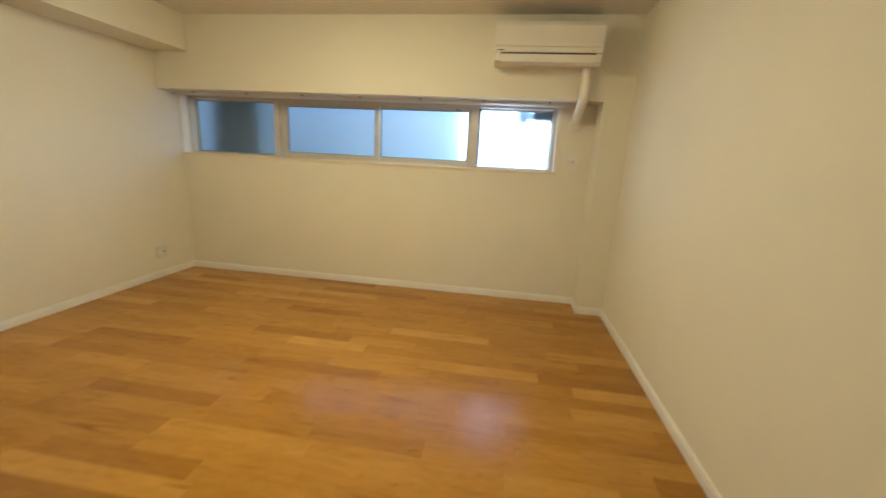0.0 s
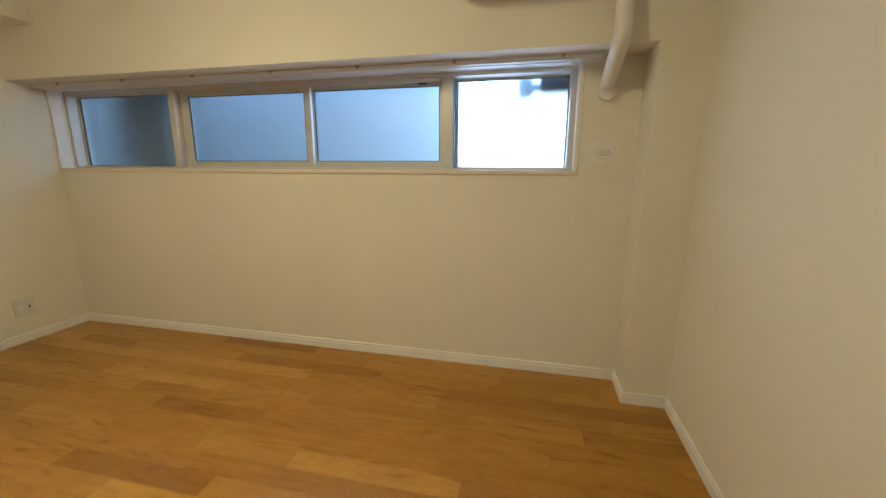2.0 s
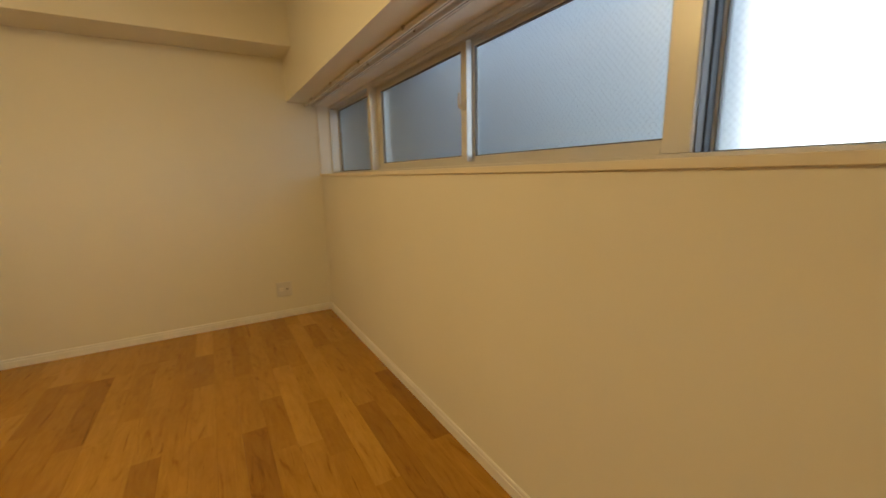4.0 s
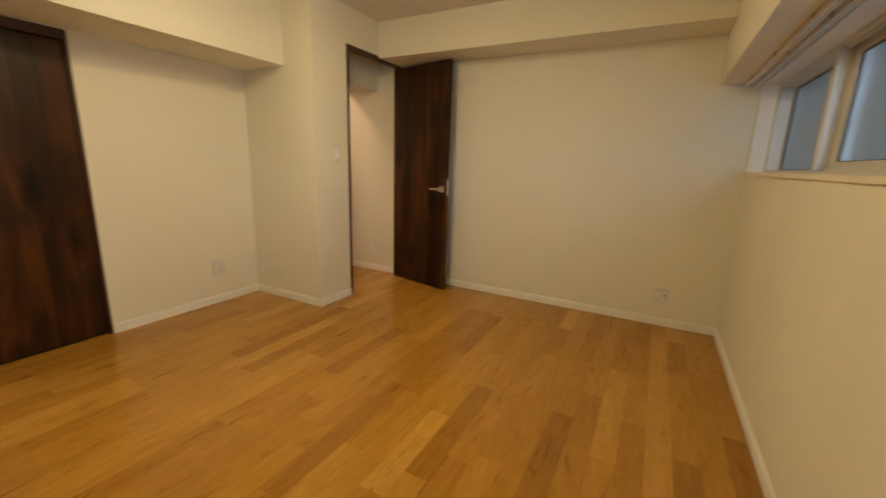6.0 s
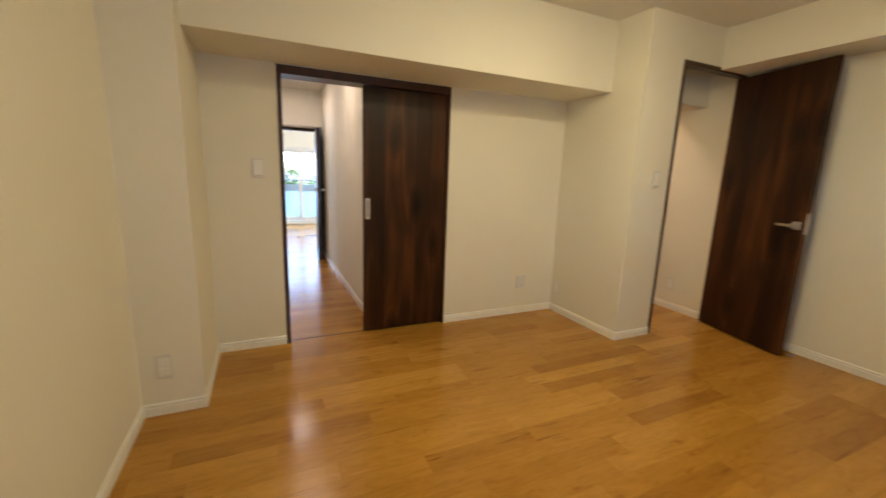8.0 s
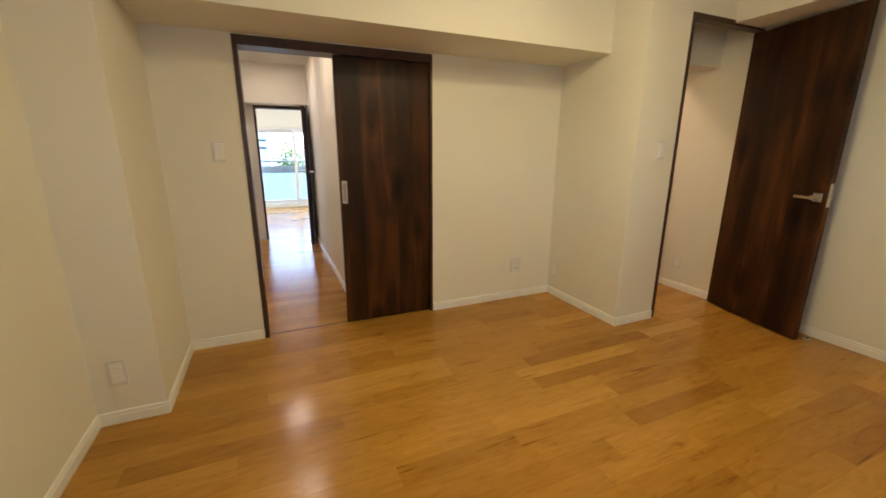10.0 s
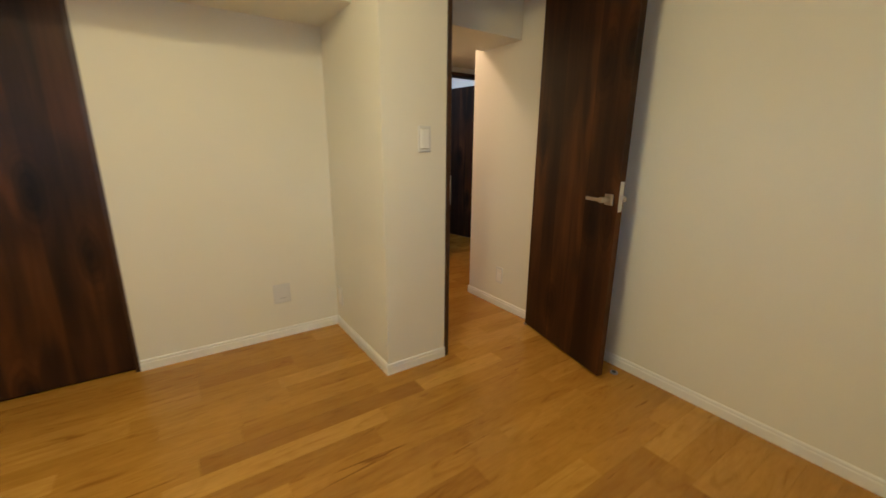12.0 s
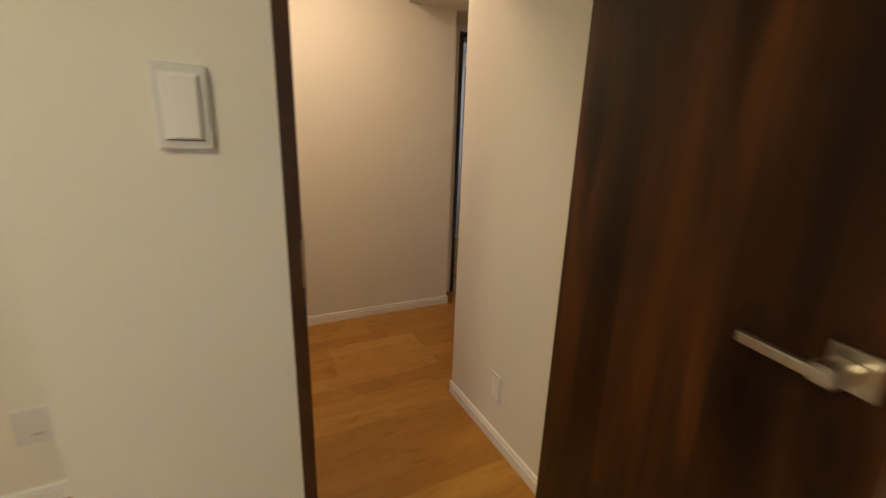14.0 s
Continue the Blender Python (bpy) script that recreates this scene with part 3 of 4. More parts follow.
def tube(points, radius, sides=16, ribs=()):
    bm = bmesh.new()
    rings = []
    n = len(points)
    for i, p in enumerate(points):
        p = Vector(p)
        d = (Vector(points[min(i + 1, n - 1)]) - Vector(points[max(i - 1, 0)])).normalized()
        s = d.cross(Vector((0, 1, 0.02))).normalized()
        t = d.cross(s)
        r = radius * (1.07 if i in ribs else 1.0)
        rings.append([bm.verts.new(p + s * (r * math.cos(2 * math.pi * k / sides)) + t * (r * math.sin(2 * math.pi * k / sides))) for k in range(sides)])
    for a, b in zip(rings, rings[1:]):
        for k in range(sides):
            bm.faces.new((a[k], a[(k + 1) % sides], b[(k + 1) % sides], b[k]))
    bm.faces.new(rings[0])
    bm.faces.new(rings[-1][::-1])
    return bm


pts = []
N = 44
for i in range(N):
    f = i / (N - 1)
    # straight down in front of the beam, then back to the wall
    if f < 0.45:
        g = f / 0.45
        pts.append((-0.016, -0.262, 0.385 - 0.185 * g))
    else:
        g = (f - 0.45) / 0.55
        pts.append((-0.016 - 0.004 * g, -0.262 + 0.255 * g * g * (3 - 2 * g) * 0.9 + 0.02 * g, 0.20 - 0.185 * g))
part("duct", tube(pts, 0.034, ribs=tuple(range(12, 40, 2))), PLASTIC, pipe, smooth=True)
cap = bmesh.new()
add_rod(cap, (-0.020, -0.010, 0.005), (-0.020, 0.0195, 0.005), 0.043, 24)
part("wall_cap", cap, PLASTIC2, pipe)

# ---- round wall vent ----
vent = thing("wall_vent", (-0.357, 0, 1.264), "round white plastic air vent on the wall", "air vent")
v = bmesh.new()
add_rod(v, (0, 0, 0), (0, -0.008, 0), 0.068, 40)
part("flange", v, PLASTIC, vent)
v = bmesh.new()
add_rod(v, (0, -0.008, 0), (0, -0.016, 0), 0.050, 36, 0.044)
part("cover", v, PLASTIC2, vent)
# slats coloured mid-grey to paint in the shade lines of the grille
part("slat", boxes(*[(-0.030 + abs(k) * 0.004, 0.030 - abs(k) * 0.004, -0.0172, -0.0155, -0.014 + k * 0.008, -0.0115 + k * 0.008) for k in range(-2, 2)]), plain("vent_shade_grey", (0.42, 0.40, 0.35), 0.5), vent)
v = bmesh.new()
add_rod(v, (-0.028, -0.0175, -0.018), (0.004, -0.0175, 0.004), 0.0018, 8)
add_rod(v, (0.004, -0.016, 0.004), (0.004, -0.0195, 0.004), 0.005, 12)
part("knob", v, PLASTIC, vent)

# ---- switches and sockets ----


def plate(name, at, turn, label, category, w=0.070, h=0.120, inner=(), group=""):
    """A wall plate facing its own -y, with raised pieces (x0, x1, z0, z1, proud, material name)."""
    t = thing(name, at, label, category, group, turn)
    part("cover_plate", boxes((-w / 2, w / 2, -0.008, 0, -h / 2, h / 2), bevel=0.003, segments=2), PLATE, t)
    for nm, x0, x1, z0, z1, proud, mat in inner:
        part(nm, boxes((x0, x1, -0.008 - proud, -0.004, z0, z1), bevel=0.0012), mat, t)
    return t


ROCKER = [("surround", -0.0255, 0.0255, -0.0475, 0.0475, 0.0010, PLASTIC), ("rocker", -0.0235, 0.0235, -0.0455, 0.0455, 0.0034, PLASTIC2),
          ("rocker_edge", -0.0235, -0.0150, -0.0455, 0.0455, 0.0022, PLATE), ("rocker_face", -0.0140, 0.0220, -0.0440, 0.0440, 0.0050, PLASTIC2)]
plate("light_switch", (-3.153, CY, 1.200), 180, "white single rocker light switch beside the door", "light switch",
      inner=ROCKER + [("shadow_gap", -0.0235, 0.0235, -0.0462, -0.0455, 0.0020, SLOT)], group="light switches")
plate("light_switch", (-0.546, SY, 1.186), 180, "white rocker light switch beside the sliding door", "light switch", inner=ROCKER, group="light switches")


def socket_inner(cx=0.0, holes=(0.022, -0.022)):
    out = [("surround", cx - 0.0245, cx + 0.0245, -0.047, 0.047, 0.001, PLASTIC)]
    for z in holes:
        out.append(("socket", cx - 0.019, cx + 0.019, z - 0.015, z + 0.015, 0.0022, PLASTIC2))
        out.append(("slot", cx - 0.0075, cx - 0.0055, z - 0.005, z + 0.005, 0.0026, SLOT))
        out.append(("slot", cx + 0.0055, cx + 0.0075, z - 0.005, z + 0.005, 0.0026, SLOT))
    return out


plate("wall_socket", (-2.588, SY, 0.286), 180, "white socket plate low on the wall with one outlet", "wall socket", w=0.098, h=0.120,
      inner=[("cover", -0.040, 0.040, -0.052, 0.052, 0.0008, PLATE), ("slot", -0.012, 0.020, -0.031, -0.027, 0.0012, SLOT)], group="wall sockets")
plate("wall_socket", (CX, -3.415, 0.226), 90, "white socket plate on the side of the column", "wall socket", inner=socket_inner(), group="wall sockets")
plate("wall_socket", (-0.104, -2.86, 0.246), 180, "white double socket on the short wall end", "wall socket", inner=socket_inner(), group="wall sockets")
plate("wall_socket", (XW, -0.371, 0.238), 90, "wide white two-gang socket and aerial plate", "wall socket", w=0.116,
      inner=[("cover", -0.050, 0.050, -0.050, 0.050, 0.0008, PLATE), ("socket", -0.040, -0.006, -0.016, 0.016, 0.0016, PLASTIC),
             ("slot", -0.030, -0.028, -0.005, 0.005, 0.0020, SLOT), ("slot", -0.018, -0.016, -0.005, 0.005, 0.0020, SLOT), ("aerial_port", 0.016, 0.028, -0.006, 0.006, 0.006, SLOT)], group="wall sockets")
plate("wall_socket", (-4.046, -3.132, 0.246), 90, "white single socket in the passage", "wall socket", inner=socket_inner(0.0, (0.0,)), group="wall sockets")

# ---- sliding door ----
SX0, SX1 = -1.852, -0.672
sd = tagged(new("door_1"), "dark walnut sliding door, half open, in a dark frame", "sliding door", kind="structure")
part("head_frame", boxes((SX0, SX1, -3.64, -3.494, 1.757, 1.809), bevel=0.0015), FRAME, sd)
part("jamb", boxes((SX1 - 0.026, SX1, -3.645, -3.494, 0, 1.757), bevel=0.0015), FRAME, sd)
part("jamb", boxes((SX0, SX0 + 0.018, -3.56, -3.494, 0, 1.757), bevel=0.0015), FRAME, sd)
part("floor_guide", boxes((SX0 + 0.018, SX1 - 0.026, -3.548, -3.540, 0.0003, 0.0016)), FRAME, sd)
panel_w = 0.625
leaf = part("panel", boxes((0, panel_w, -0.033, 0, 0, 1.742), bevel=0.0015), WALNUT, sd)
leaf.location = (SX0 + 0.018 - 0.002, -3.520, 0.010)
px = 0.625 - 0.028
pull = part("flush_pull", boxes((px - 0.017, px + 0.017, 0, 0.002, 0.842, 0.990), bevel=0.0008), NICKEL, leaf, "satin nickel flush pull")
part("pull_recess", boxes((px - 0.010, px + 0.010, 0.0018, 0.0026, 0.858, 0.974)), plain("pull_shade", (0.42, 0.39, 0.33), 0.35, metal=1.0), leaf)

# ---- hinged door ----
hd = tagged(new("door_2"), "dark walnut hinged door, wide open towards the side wall", "door", kind="structure")
part("head_frame", boxes((-4.019, -3.283, -2.805, CY + 0.005, 1.998, 2.030), bevel=0.0015), FRAME, hd)
part("jamb", boxes((-3.309, -3.283, -2.875, CY + 0.005, 0, 1.998), bevel=0.0015), FRAME, hd)
part("jamb", boxes((-4.019, -4.005, -2.799, CY + 0.005, 0, 1.998), bevel=0.0015), FRAME, hd)
part("strike_plate", boxes((-3.3110, -3.3088, -2.785, CY + 0.0066, 0.87, 1.02), (-3.3110, -3.3060, CY + 0.005, CY + 0.0066, 0.90, 0.99)), NICKEL, hd)


def hinged_leaf(parent, hinge, turn, width, height, thick=0.035, name="leaf"):
    """A leaf from its hinge along its own +x, front face towards -y."""
    ob = part(name, boxes((0, width, 0, thick, 0, height), bevel=0.0015), WALNUT, parent)
    ob.matrix_basis = pose(*hinge, 0, 0, turn)
    return ob


def lever(ob, x, z, thick=0.035):
    for s in (-1, 1):
        y = 0.0 if s < 0 else thick
        part("rose", boxes((x - 0.026, x + 0.026, y, y + s * 0.009, z - 0.026, z + 0.026), bevel=0.002), NICKEL, ob, "square satin nickel rose")
        b = boxes((x - 0.0125, x + 0.0125, y + s * 0.009, y + s * 0.058, z - 0.0125, z + 0.0125), bevel=0.003)
        add_box(b, x - 0.098, x + 0.0125, y + s * 0.048, y + s * 0.060, z - 0.0080, z + 0.0080, bevel=0.003, segments=2)
        part("lever_handle", b, NICKEL, ob, "flat satin nickel lever handle")


LEAF_W = 0.690
leaf2 = hinged_leaf(hd, (-3.979, -2.789, 0.011), math.degrees(math.atan2(0.680, 0.163)), LEAF_W, 1.976)
lever(leaf2, LEAF_W - 0.050, 0.916)
part("latch_plate", boxes((LEAF_W, LEAF_W + 0.0015, 0.006, 0.029, 0.863, 1.003), bevel=0.0005), LATCH, leaf2, "pale latch plate on the door edge")
part("latch_bolt", boxes((LEAF_W + 0.001, LEAF_W + 0.011, 0.011, 0.024, 0.922, 0.944), bevel=0.002), NICKEL, leaf2)
piv = boxes((-0.006, 0.012, -0.004, 0.008, -0.010, 0.0), bevel=0.001)
part("bottom_pivot", piv, NICKEL, leaf2)

stop = thing("door_stop", (-3.942, -2.098, 0), "small round steel floor door stop by the wall", "door stop")
b = bmesh.new()
add_rod(b, (0, 0, 0.0005), (0, 0, 0.006), 0.021, 24, 0.019)
part("base", b, STEEL, stop)
b = bmesh.new()
add_rod(b, (0, 0, 0.006), (0, 0, 0.012), 0.011, 18, 0.009)
part("plunger", b, DARKSTEEL, stop)

# ---- living-room door, washroom door ----
d3 = tagged(new("door_3"), "dark walnut hinged door, open into the hall", "door", kind="structure")
part("head_frame", boxes((-1.31, -0.672, -6.815, -6.685, 1.710, 1.7445), bevel=0.0015), FRAME, d3)
part("jamb", boxes((-0.700, -0.672, -6.815, -6.685, 0, 1.710), bevel=0.0015), FRAME, d3)
part("jamb", boxes((-1.309, -1.285, -6.815, -6.685, 0, 1.710), bevel=0.0015), FRAME, d3)
leaf3 = hinged_leaf(d3, (-1.246, -6.68, 0.01), 86.0, 0.60, 1.695)
lever(leaf3, 0.54, 0.92)

d4 = tagged(new("door_4"), "dark walnut washroom door, standing open", "door", kind="structure")
part("head_frame", boxes((-5.40, -4.668, -4.825, -4.695, 1.902, 1.935), bevel=0.0015), FRAME, d4)
part("jamb", boxes((-4.696, -4.668, -4.825, -4.695, 0, 1.902), bevel=0.0015), FRAME, d4)
part("jamb", boxes((-5.40, -5.372, -4.825, -4.695, 0, 1.902), bevel=0.0015), FRAME, d4)
leaf4 = hinged_leaf(d4, (-5.36, -4.83, 0.01), -80.0, 0.74, 1.88)
lever(leaf4, 0.685, 0.91)

# ---- ceiling lamps ----
cl = thing("ceiling_light", (*ROOM_LAMP, CEIL), "round white ceiling light", "ceiling light")
b = bmesh.new()
add_rod(b, (0, 0, -0.001), (0, 0, -0.028), 0.16, 48, 0.15)
part("housing", b, PLASTIC2, cl)


def downlight(x, y, z):
    t = thing("downlight", (x, y, z), "small round recessed downlight, switched on", "downlight", "downlights")
    bm = bmesh.new()
    add_rod(bm, (0, 0, -0.0005), (0, 0, -0.006), 0.058, 32, 0.052)
    part("trim_ring", bm, PLASTIC2, t)
    bm = bmesh.new()
    add_rod(bm, (0, 0, -0.006), (0, 0, -0.008), 0.044, 28)
    part("lens", bm, GLOW_WARM, t)


downlight(-0.86, -5.70, 2.2)
downlight(-0.86, -4.45, 2.2)
# unseen fitting, added to go with the washroom fill light
downlight(-5.15, -5.7, 2.2)
downlight(-3.48, -3.84, 2.25)

# ---- living-room window and balcony ----
lw = tagged(new("window_2"), "tall white-framed sliding window to the balcony, closed", "window", kind="structure")
WHITE_F = plain("white_window_frame", (0.78, 0.79, 0.80), 0.4)
part("window_frame", boxes((-3.93, 1.31, -10.06, -9.93, 0.03, 0.075), (-3.93, 1.31, -10.06, -9.93, 1.59, 1.64),
                           (-3.93, -3.885, -10.06, -9.93, 0.075, 1.59), (1.265, 1.31, -10.06, -9.93, 0.075, 1.59), bevel=0.002), WHITE_F, lw)
for x0, x1, y in ((-3.885, -2.59, -10.03), (-2.65, -1.285, -9.985), (-1.345, -0.03, -10.03), (-0.09, 1.265, -9.985)):
    f = part("sash", boxes((x0, x0 + 0.06, y, y + 0.03, 0.075, 1.59), (x1 - 0.06, x1, y, y + 0.03, 0.075, 1.59),
                           (x0 + 0.06, x1 - 0.06, y, y + 0.03, 0.075, 0.145), (x0 + 0.06, x1 - 0.06, y, y + 0.03, 1.53, 1.59), bevel=0.002), WHITE_F, lw)
    g = part("pane", boxes((x0 + 0.06, x1 - 0.06, y + 0.012, y + 0.018, 0.145, 1.53)), CLEAR, f, "clear glass pane")
    g.visible_shadow = False

structure("balcony_floor", boxes((-4.5, 1.72, -11.2, -10.06, -0.32, -0.08)), plain("pale_concrete", (0.56, 0.56, 0.55), 0.8, vary=0.1, scale=2.0), "pale grey concrete balcony floor")
# unseen slab, run out past the railing to keep sun off the living floor
structure("balcony_sun_block", boxes((-4.5, 1.72, -12.0, -10.06, 2.33, 2.45)), CONCRETE)
rail = thing("balcony_railing", (-1.39, -11.1, -0.08), "grey metal balcony railing with pale opaque panels", "railing")
PANEL_B, pnt, pbsdf = material("translucent_pale_panel")
pbsdf.inputs["Base Color"].default_value = (0.46, 0.56, 0.62, 1)
pbsdf.inputs["Roughness"].default_value = 0.35
through_light = node(pnt, "BsdfTranslucent", Color=(0.46, 0.57, 0.64, 1))
blend = pnt.nodes.new("ShaderNodeMixShader")
blend.inputs[0].default_value = 0.6
pnt.links.new(pbsdf.outputs[0], blend.inputs[1])
pnt.links.new(through_light.outputs[0], blend.inputs[2])
pnt.links.new(blend.outputs[0], pnt.nodes["Material Output"].inputs[0])
GREYRAIL = plain("grey_rail", (0.30, 0.36, 0.41), 0.4, metal=0.3)
part("top_rail", boxes((-3.1, 3.1, -0.03, 0.03, 0.99, 1.03), bevel=0.006), GREYRAIL, rail)
part("upper_band", boxes((-3.1, 3.1, -0.012, 0.012, 0.74, 0.90), bevel=0.003), GREYRAIL, rail)
part("bottom_rail", boxes((-3.1, 3.1, -0.025, 0.025, 0.06, 0.10), bevel=0.004), GREYRAIL, rail)
for k in range(7):
    x = -3.1 + k * 6.2 / 6
    part("post", boxes((x - 0.02, x + 0.02, -0.02, 0.02, 0, 0.99), bevel=0.003), GREYRAIL, rail)
    if k < 6:
        part("panel", boxes((x + 0.025, x + 6.2 / 6 - 0.025, -0.005, 0.005, 0.11, 0.735)), PANEL_B, rail)

# ---- outside ----
structure("ground", boxes((-600, 600, -600, 600, -3.4, -3.2)), EARTH)
structure("neighbour_rooms", boxes((-5.8, -4.2, -3.41, 0.2, -0.33, 2.46), (0.16, 1.72, -4.80, 0.2, -0.33, 2.46), (-2.8, -1.43, -6.69, -3.64, -0.33, 2.46), (-4.45, -2.8, -6.69, -4.82, -0.33, 2.46), (1.12, 1.72, -6.37, -4.8, -0.33, 2.46)), RENDER_W)
structure("building_base", boxes((-5.8, 1.72, -11.2, 0.2, -3.2, -0.33)), RENDER_W)


def tree(x, y, h, spread, seed):
    rng = random.Random(seed)
    t = thing("tree", (x, y, -3.2), "leafy green garden tree beyond the balcony", "tree", "garden trees")
    bm = bmesh.new()
    top = Vector((0.1, 0.05, h * 0.55))
    add_rod(bm, (0, 0, 0), top, 0.13, 10, 0.07)
    ends = []
    for k in range(11):
        a = k * 2.4 + rng.random()
        st = Vector((0, 0, h * (0.30 + 0.028 * k)))
        en = st + Vector((math.cos(a) * spread * rng.uniform(0.4, 0.85), math.sin(a) * spread * rng.uniform(0.4, 0.85), h * rng.uniform(0.10, 0.35)))
        add_rod(bm, st, en, 0.045, 6, 0.012)
        ends += [st.lerp(en, 0.6), en]
    ends.append(top + Vector((0, 0, h * 0.25)))
    part("trunk", bm, BARK, t)
    verts, faces = [], []
    for e in ends:
        for _ in range(170):
            d = Vector((rng.gauss(0, 1), rng.gauss(0, 1), rng.gauss(0, 0.8))) * (spread * 0.21)
            c = e + d
            u = Vector((rng.uniform(-1, 1), rng.uniform(-1, 1), rng.uniform(-0.6, 0.6))).normalized()
            w = u.cross(Vector((rng.uniform(-1, 1), rng.uniform(-1, 1), 1))).normalized()
            s = rng.uniform(0.035, 0.075)
            i = len(verts)
            verts += [c - u * s, c + w * s * 0.5, c + u * s, c - w * s * 0.5]
            faces.append((i, i + 1, i + 2, i + 3))
    me = bpy.data.meshes.new("crown")
    me.from_pydata(verts, [], faces)
    me.materials.append(LEAF)
    cr = new("crown", me)
    cr.parent = t
    return t


tree(-1.75, -16.5, 5.3, 0.95, 3)
tree(-3.6, -15.8, 5.6, 1.4, 5)
tree(-2.6, -19.5, 5.0, 1.0, 9)

house = thing("house", (5.15, -27, -3.2), "pale two-storey house across the street", "house")
part("wall", boxes((-6, 5, -4, 4, 0, 6.0)), RENDER_W, house)
rf = bmesh.new()
add_prism(rf, [(-4.5, 6.0), (4.5, 6.0), (0, 8.0)], -6.4, 5.4)
part("roof", rf, ROOFING, house)
for zz in (1.0, 3.8):
    for k in range(4):
        w = part("window", boxes((-5.0 + k * 2.6, -3.6 + k * 2.6, 3.98, 4.03, zz, zz + 1.3), bevel=0.01), HOUSE_GLASS, house)

for zz in (4.42, 4.78):
    part("balcony_bar", boxes((-5.9, 4.9, 4.05, 4.15, zz, zz + 0.09), bevel=0.01), DARKSTEEL, house)

# the narrow yard behind the strip window
yard = thing("boundary_wall", (-4.2, 1.75, -3.2), "tall grey rendered wall close behind the window", "wall")
part("wall", boxes((-4.0, 2.75, 0, 0.25, 0, 7.4)), plain("grey_render", (0.60, 0.62, 0.61), 0.85, vary=0.08, scale=1.0, fine=120.0, relief=0.002), yard)
part("coping", boxes((-4.05, 2.80, -0.05, 0.30, 7.4, 7.5), bevel=0.01), CONCRETE, yard)
# unseen overhang and block above, added to shade the yard and the panes
structure("upper_shade_block", boxes((-8.0, -2.3, 0.2, 1.05, 2.5, 2.7), (-8.0, 1.72, -11.33, 0.2, 2.46, 5.2)), RENDER_W)
structure("yard_end_wall", boxes((-5.3, -5.1, 0.2, 1.75, -3.2, 2.5)), CONCRETE)
post = thing("pillar", (-3.82, 0.64, -3.2), "dark grey square pillar outside the frosted window", "pillar")
part("shaft", boxes((-0.26, 0.28, -0.14, 0.14, 0, 5.7), bevel=0.02), plain("grey_green_paint", (0.10, 0.115, 0.11), 0.6), post)
eave = thing("awning", (-0.66, 0.2, 1.575), "dark metal awning bracket outside the window corner", "awning")
part("hood", boxes((-0.03, 0.18, 0.03, 0.30, 0.02, 0.10), bevel=0.01), DARKSTEEL, eave)
b = bmesh.new()
add_rod(b, (-0.12, 0.20, 0.0), (-0.12, 0.20, 0.14), 0.05, 16)
add_rod(b, (-0.12, 0.20, 0.07), (-0.02, 0.20, 0.07), 0.035, 12)
part("drain_elbow", b, GREYRAIL, eave)

# ---- floor: subfloor, then the oak strips ----
floor = structure("floor", boxes((-5.75, 1.72, -10.05, 0.19, -0.14, -0.0125)), SUBFLOOR, "honey oak strip flooring with a satin finish", "floor")
ROW = 0.101
base = bmesh.new()
add_box(base, 0, 1, 0.0002, ROW - 0.0002, -0.0123, 0)
top = [e for e in base.edges if all(v_.co.z > -0.001 for v_ in e.verts)]
bmesh.ops.bevel(base, geom=top, offset=0.00015, segments=1, affect="EDGES")
STRIP_ME = mesh_from(base, "strip", STRIP)

rng = random.Random(11)
# open floor rectangles: x0, x1, y0, y1
BLOCKS = [(-0.205, 0, NB + 0.05, 0.2), (-0.26, 0, -9, -2.86), (XW - 1, CX, -9, CY)]
far_v, far_f = [], []


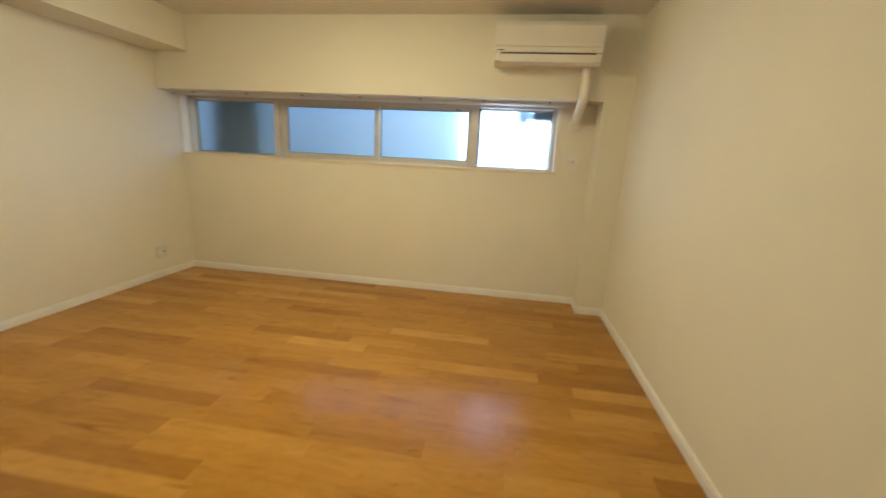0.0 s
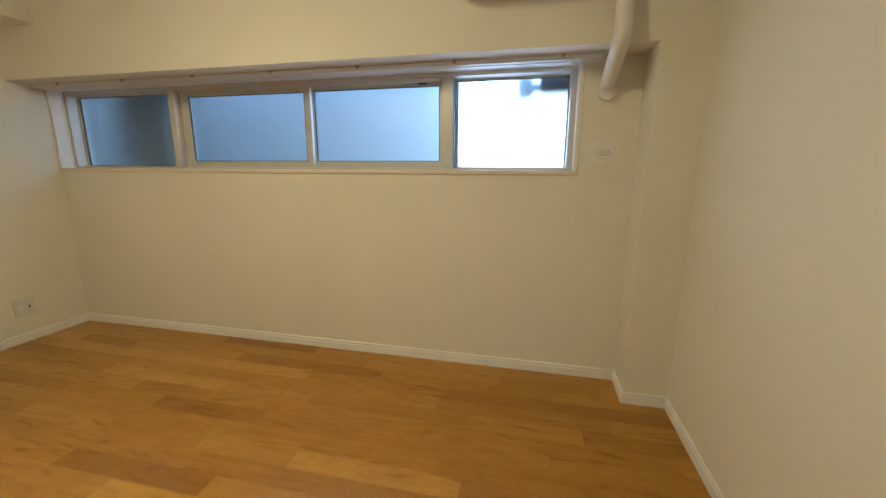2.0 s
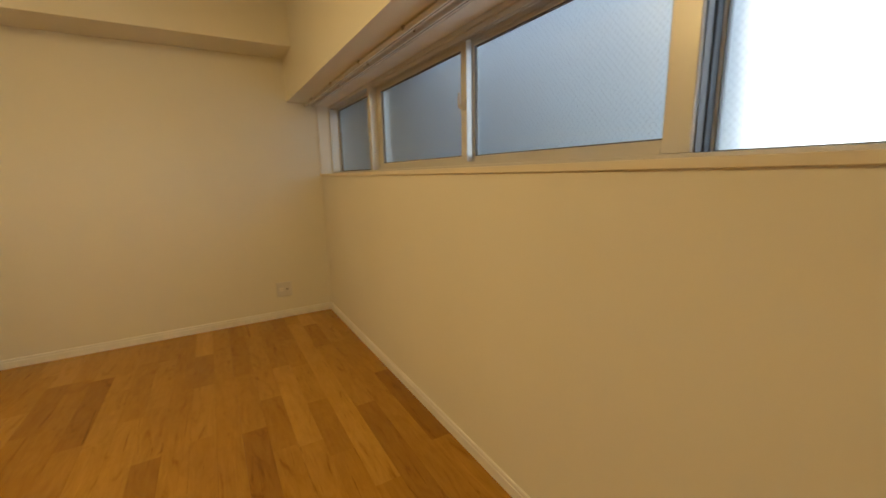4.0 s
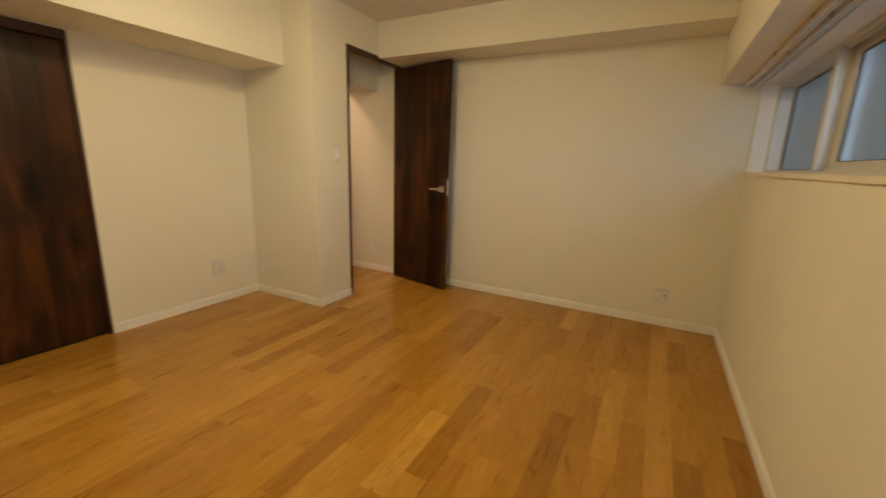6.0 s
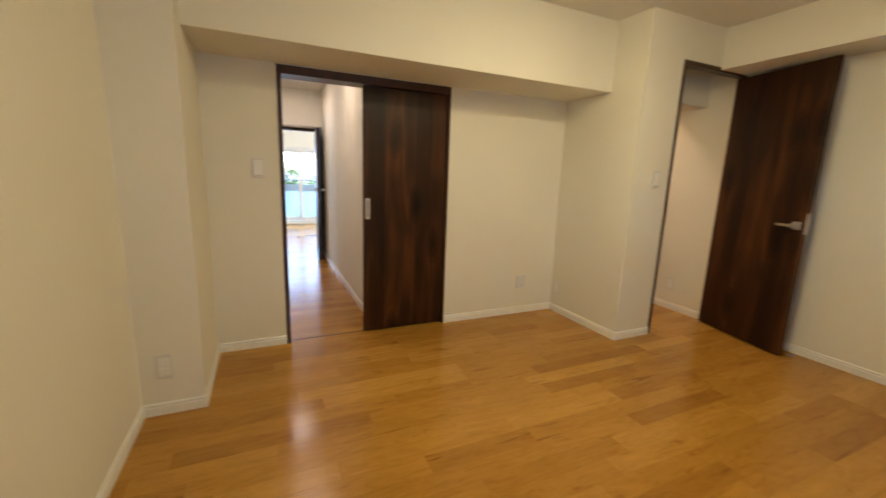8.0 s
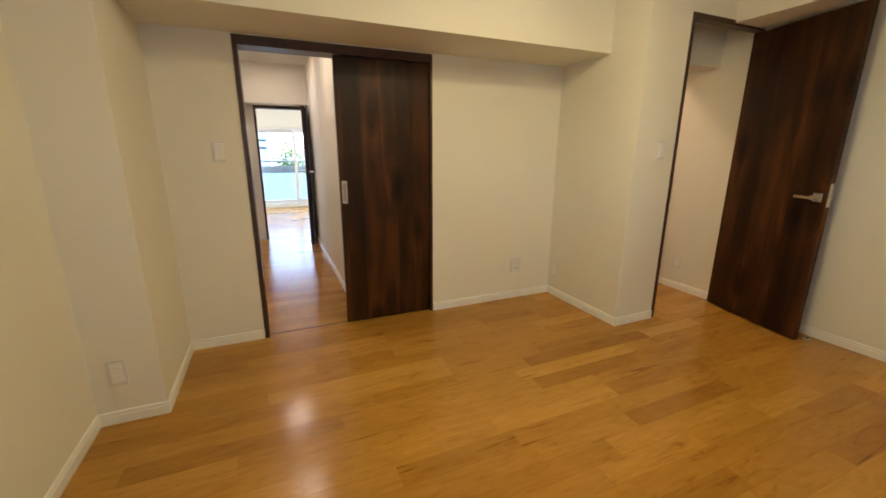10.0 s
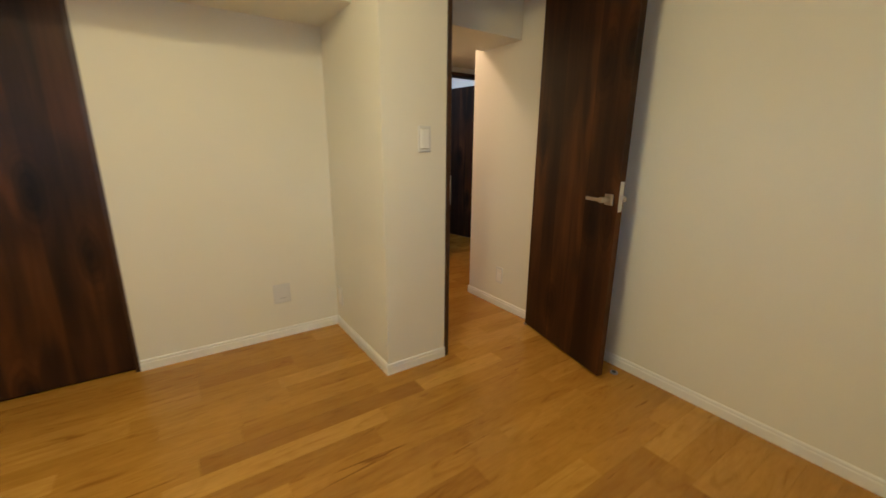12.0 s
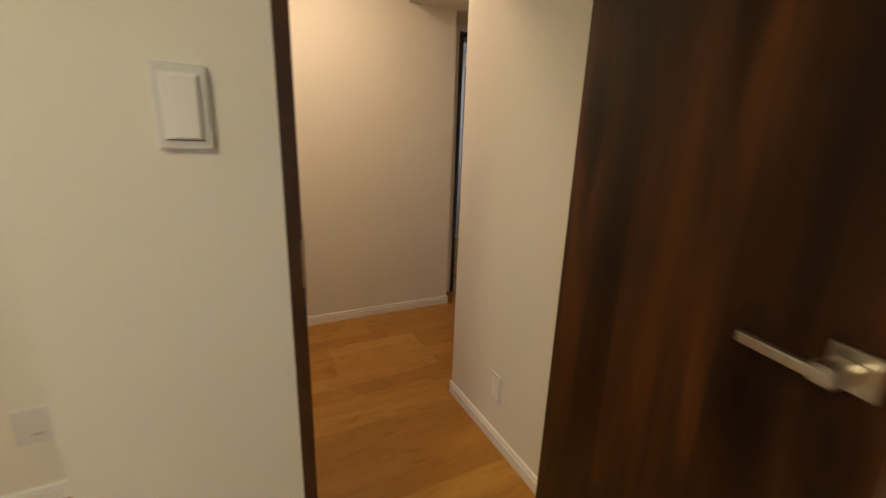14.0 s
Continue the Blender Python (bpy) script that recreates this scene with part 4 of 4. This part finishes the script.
def far_strip(x0, x1, y0, y1):
    i = len(far_v)
    y0, y1 = y0 + 0.0002, y1 - 0.0002
    x0, x1 = x0 + 0.0002, x1 - 0.0002
    far_v.extend([(x0, y0, -0.0123), (x1, y0, -0.0123), (x1, y1, -0.0123), (x0, y1, -0.0123),
                  (x0, y0, -0.00015), (x1, y0, -0.00015), (x1, y1, -0.00015), (x0, y1, -0.00015),
                  (x0 + 0.00015, y0 + 0.00015, 0), (x1 - 0.00015, y0 + 0.00015, 0), (x1 - 0.00015, y1 - 0.00015, 0), (x0 + 0.00015, y1 - 0.00015, 0)])
    for a, b_ in ((0, 4), (4, 8)):
        for k in range(4):
            far_f.append((i + a + k, i + a + (k + 1) % 4, i + b_ + (k + 1) % 4, i + b_ + k))
    far_f.append((i + 8, i + 9, i + 10, i + 11))


def lay(x0, x1, y0, y1, near):
    """Rows of strips of uneven length over a rectangle."""
    rows = int(math.ceil((y1 - y0) / ROW))
    for r in range(rows):
        ya = y1 - (r + 1) * ROW
        if ya < y0 - ROW * 0.5:
            continue
        spans = [(x0, x1)]
        yc = ya + ROW / 2
        for bx0, bx1, by0, by1 in (BLOCKS if near else ()):
            if by0 < yc < by1 - ROW / 2:
                spans = [(a, min(b_, bx0)) for a, b_ in spans if a < bx0] + [(max(a, bx1), b_) for a, b_ in spans if b_ > bx1]
        for a, b_ in spans:
            x = a - rng.uniform(0, 0.5)
            while x < b_:
                ln = rng.choice((0.45, 0.52, 0.6, 0.7, 0.82, 0.95))
                s, e = max(x, a), min(x + ln, b_)
                x += ln
                if e - s < 0.01:
                    continue
                if near:
                    ob = bpy.data.objects.new("strip", STRIP_ME)
                    scene.collection.objects.link(ob)
                    ob.parent = floor
                    ob.location = (s + 0.0002, ya, 0)
                    ob.scale = (e - s - 0.0004, 1, 1)
                else:
                    far_strip(s, e, ya, ya + ROW)


lay(XW, 0.0, -35 * ROW, 0.0, True)
lay(-4.046, -2.93, -35 * ROW, -28 * ROW, False)
lay(-5.63, -2.93, -47 * ROW, -35 * ROW, False)
lay(-1.31, -0.42, -49 * ROW, -35 * ROW, False)
lay(-1.31, 1.0, -66 * ROW, -49 * ROW, False)
lay(-4.38, 1.6, -98 * ROW, -66 * ROW, False)
lay(-5.63, -4.57, -63 * ROW, -47 * ROW, False)
far_me = bpy.data.meshes.new("strips_far")
far_me.from_pydata(far_v, [], far_f)
far_me.materials.append(STRIP_FAR)
far = new("strips_far", far_me)
far.parent = floor
tagged(far, kind="stuff")
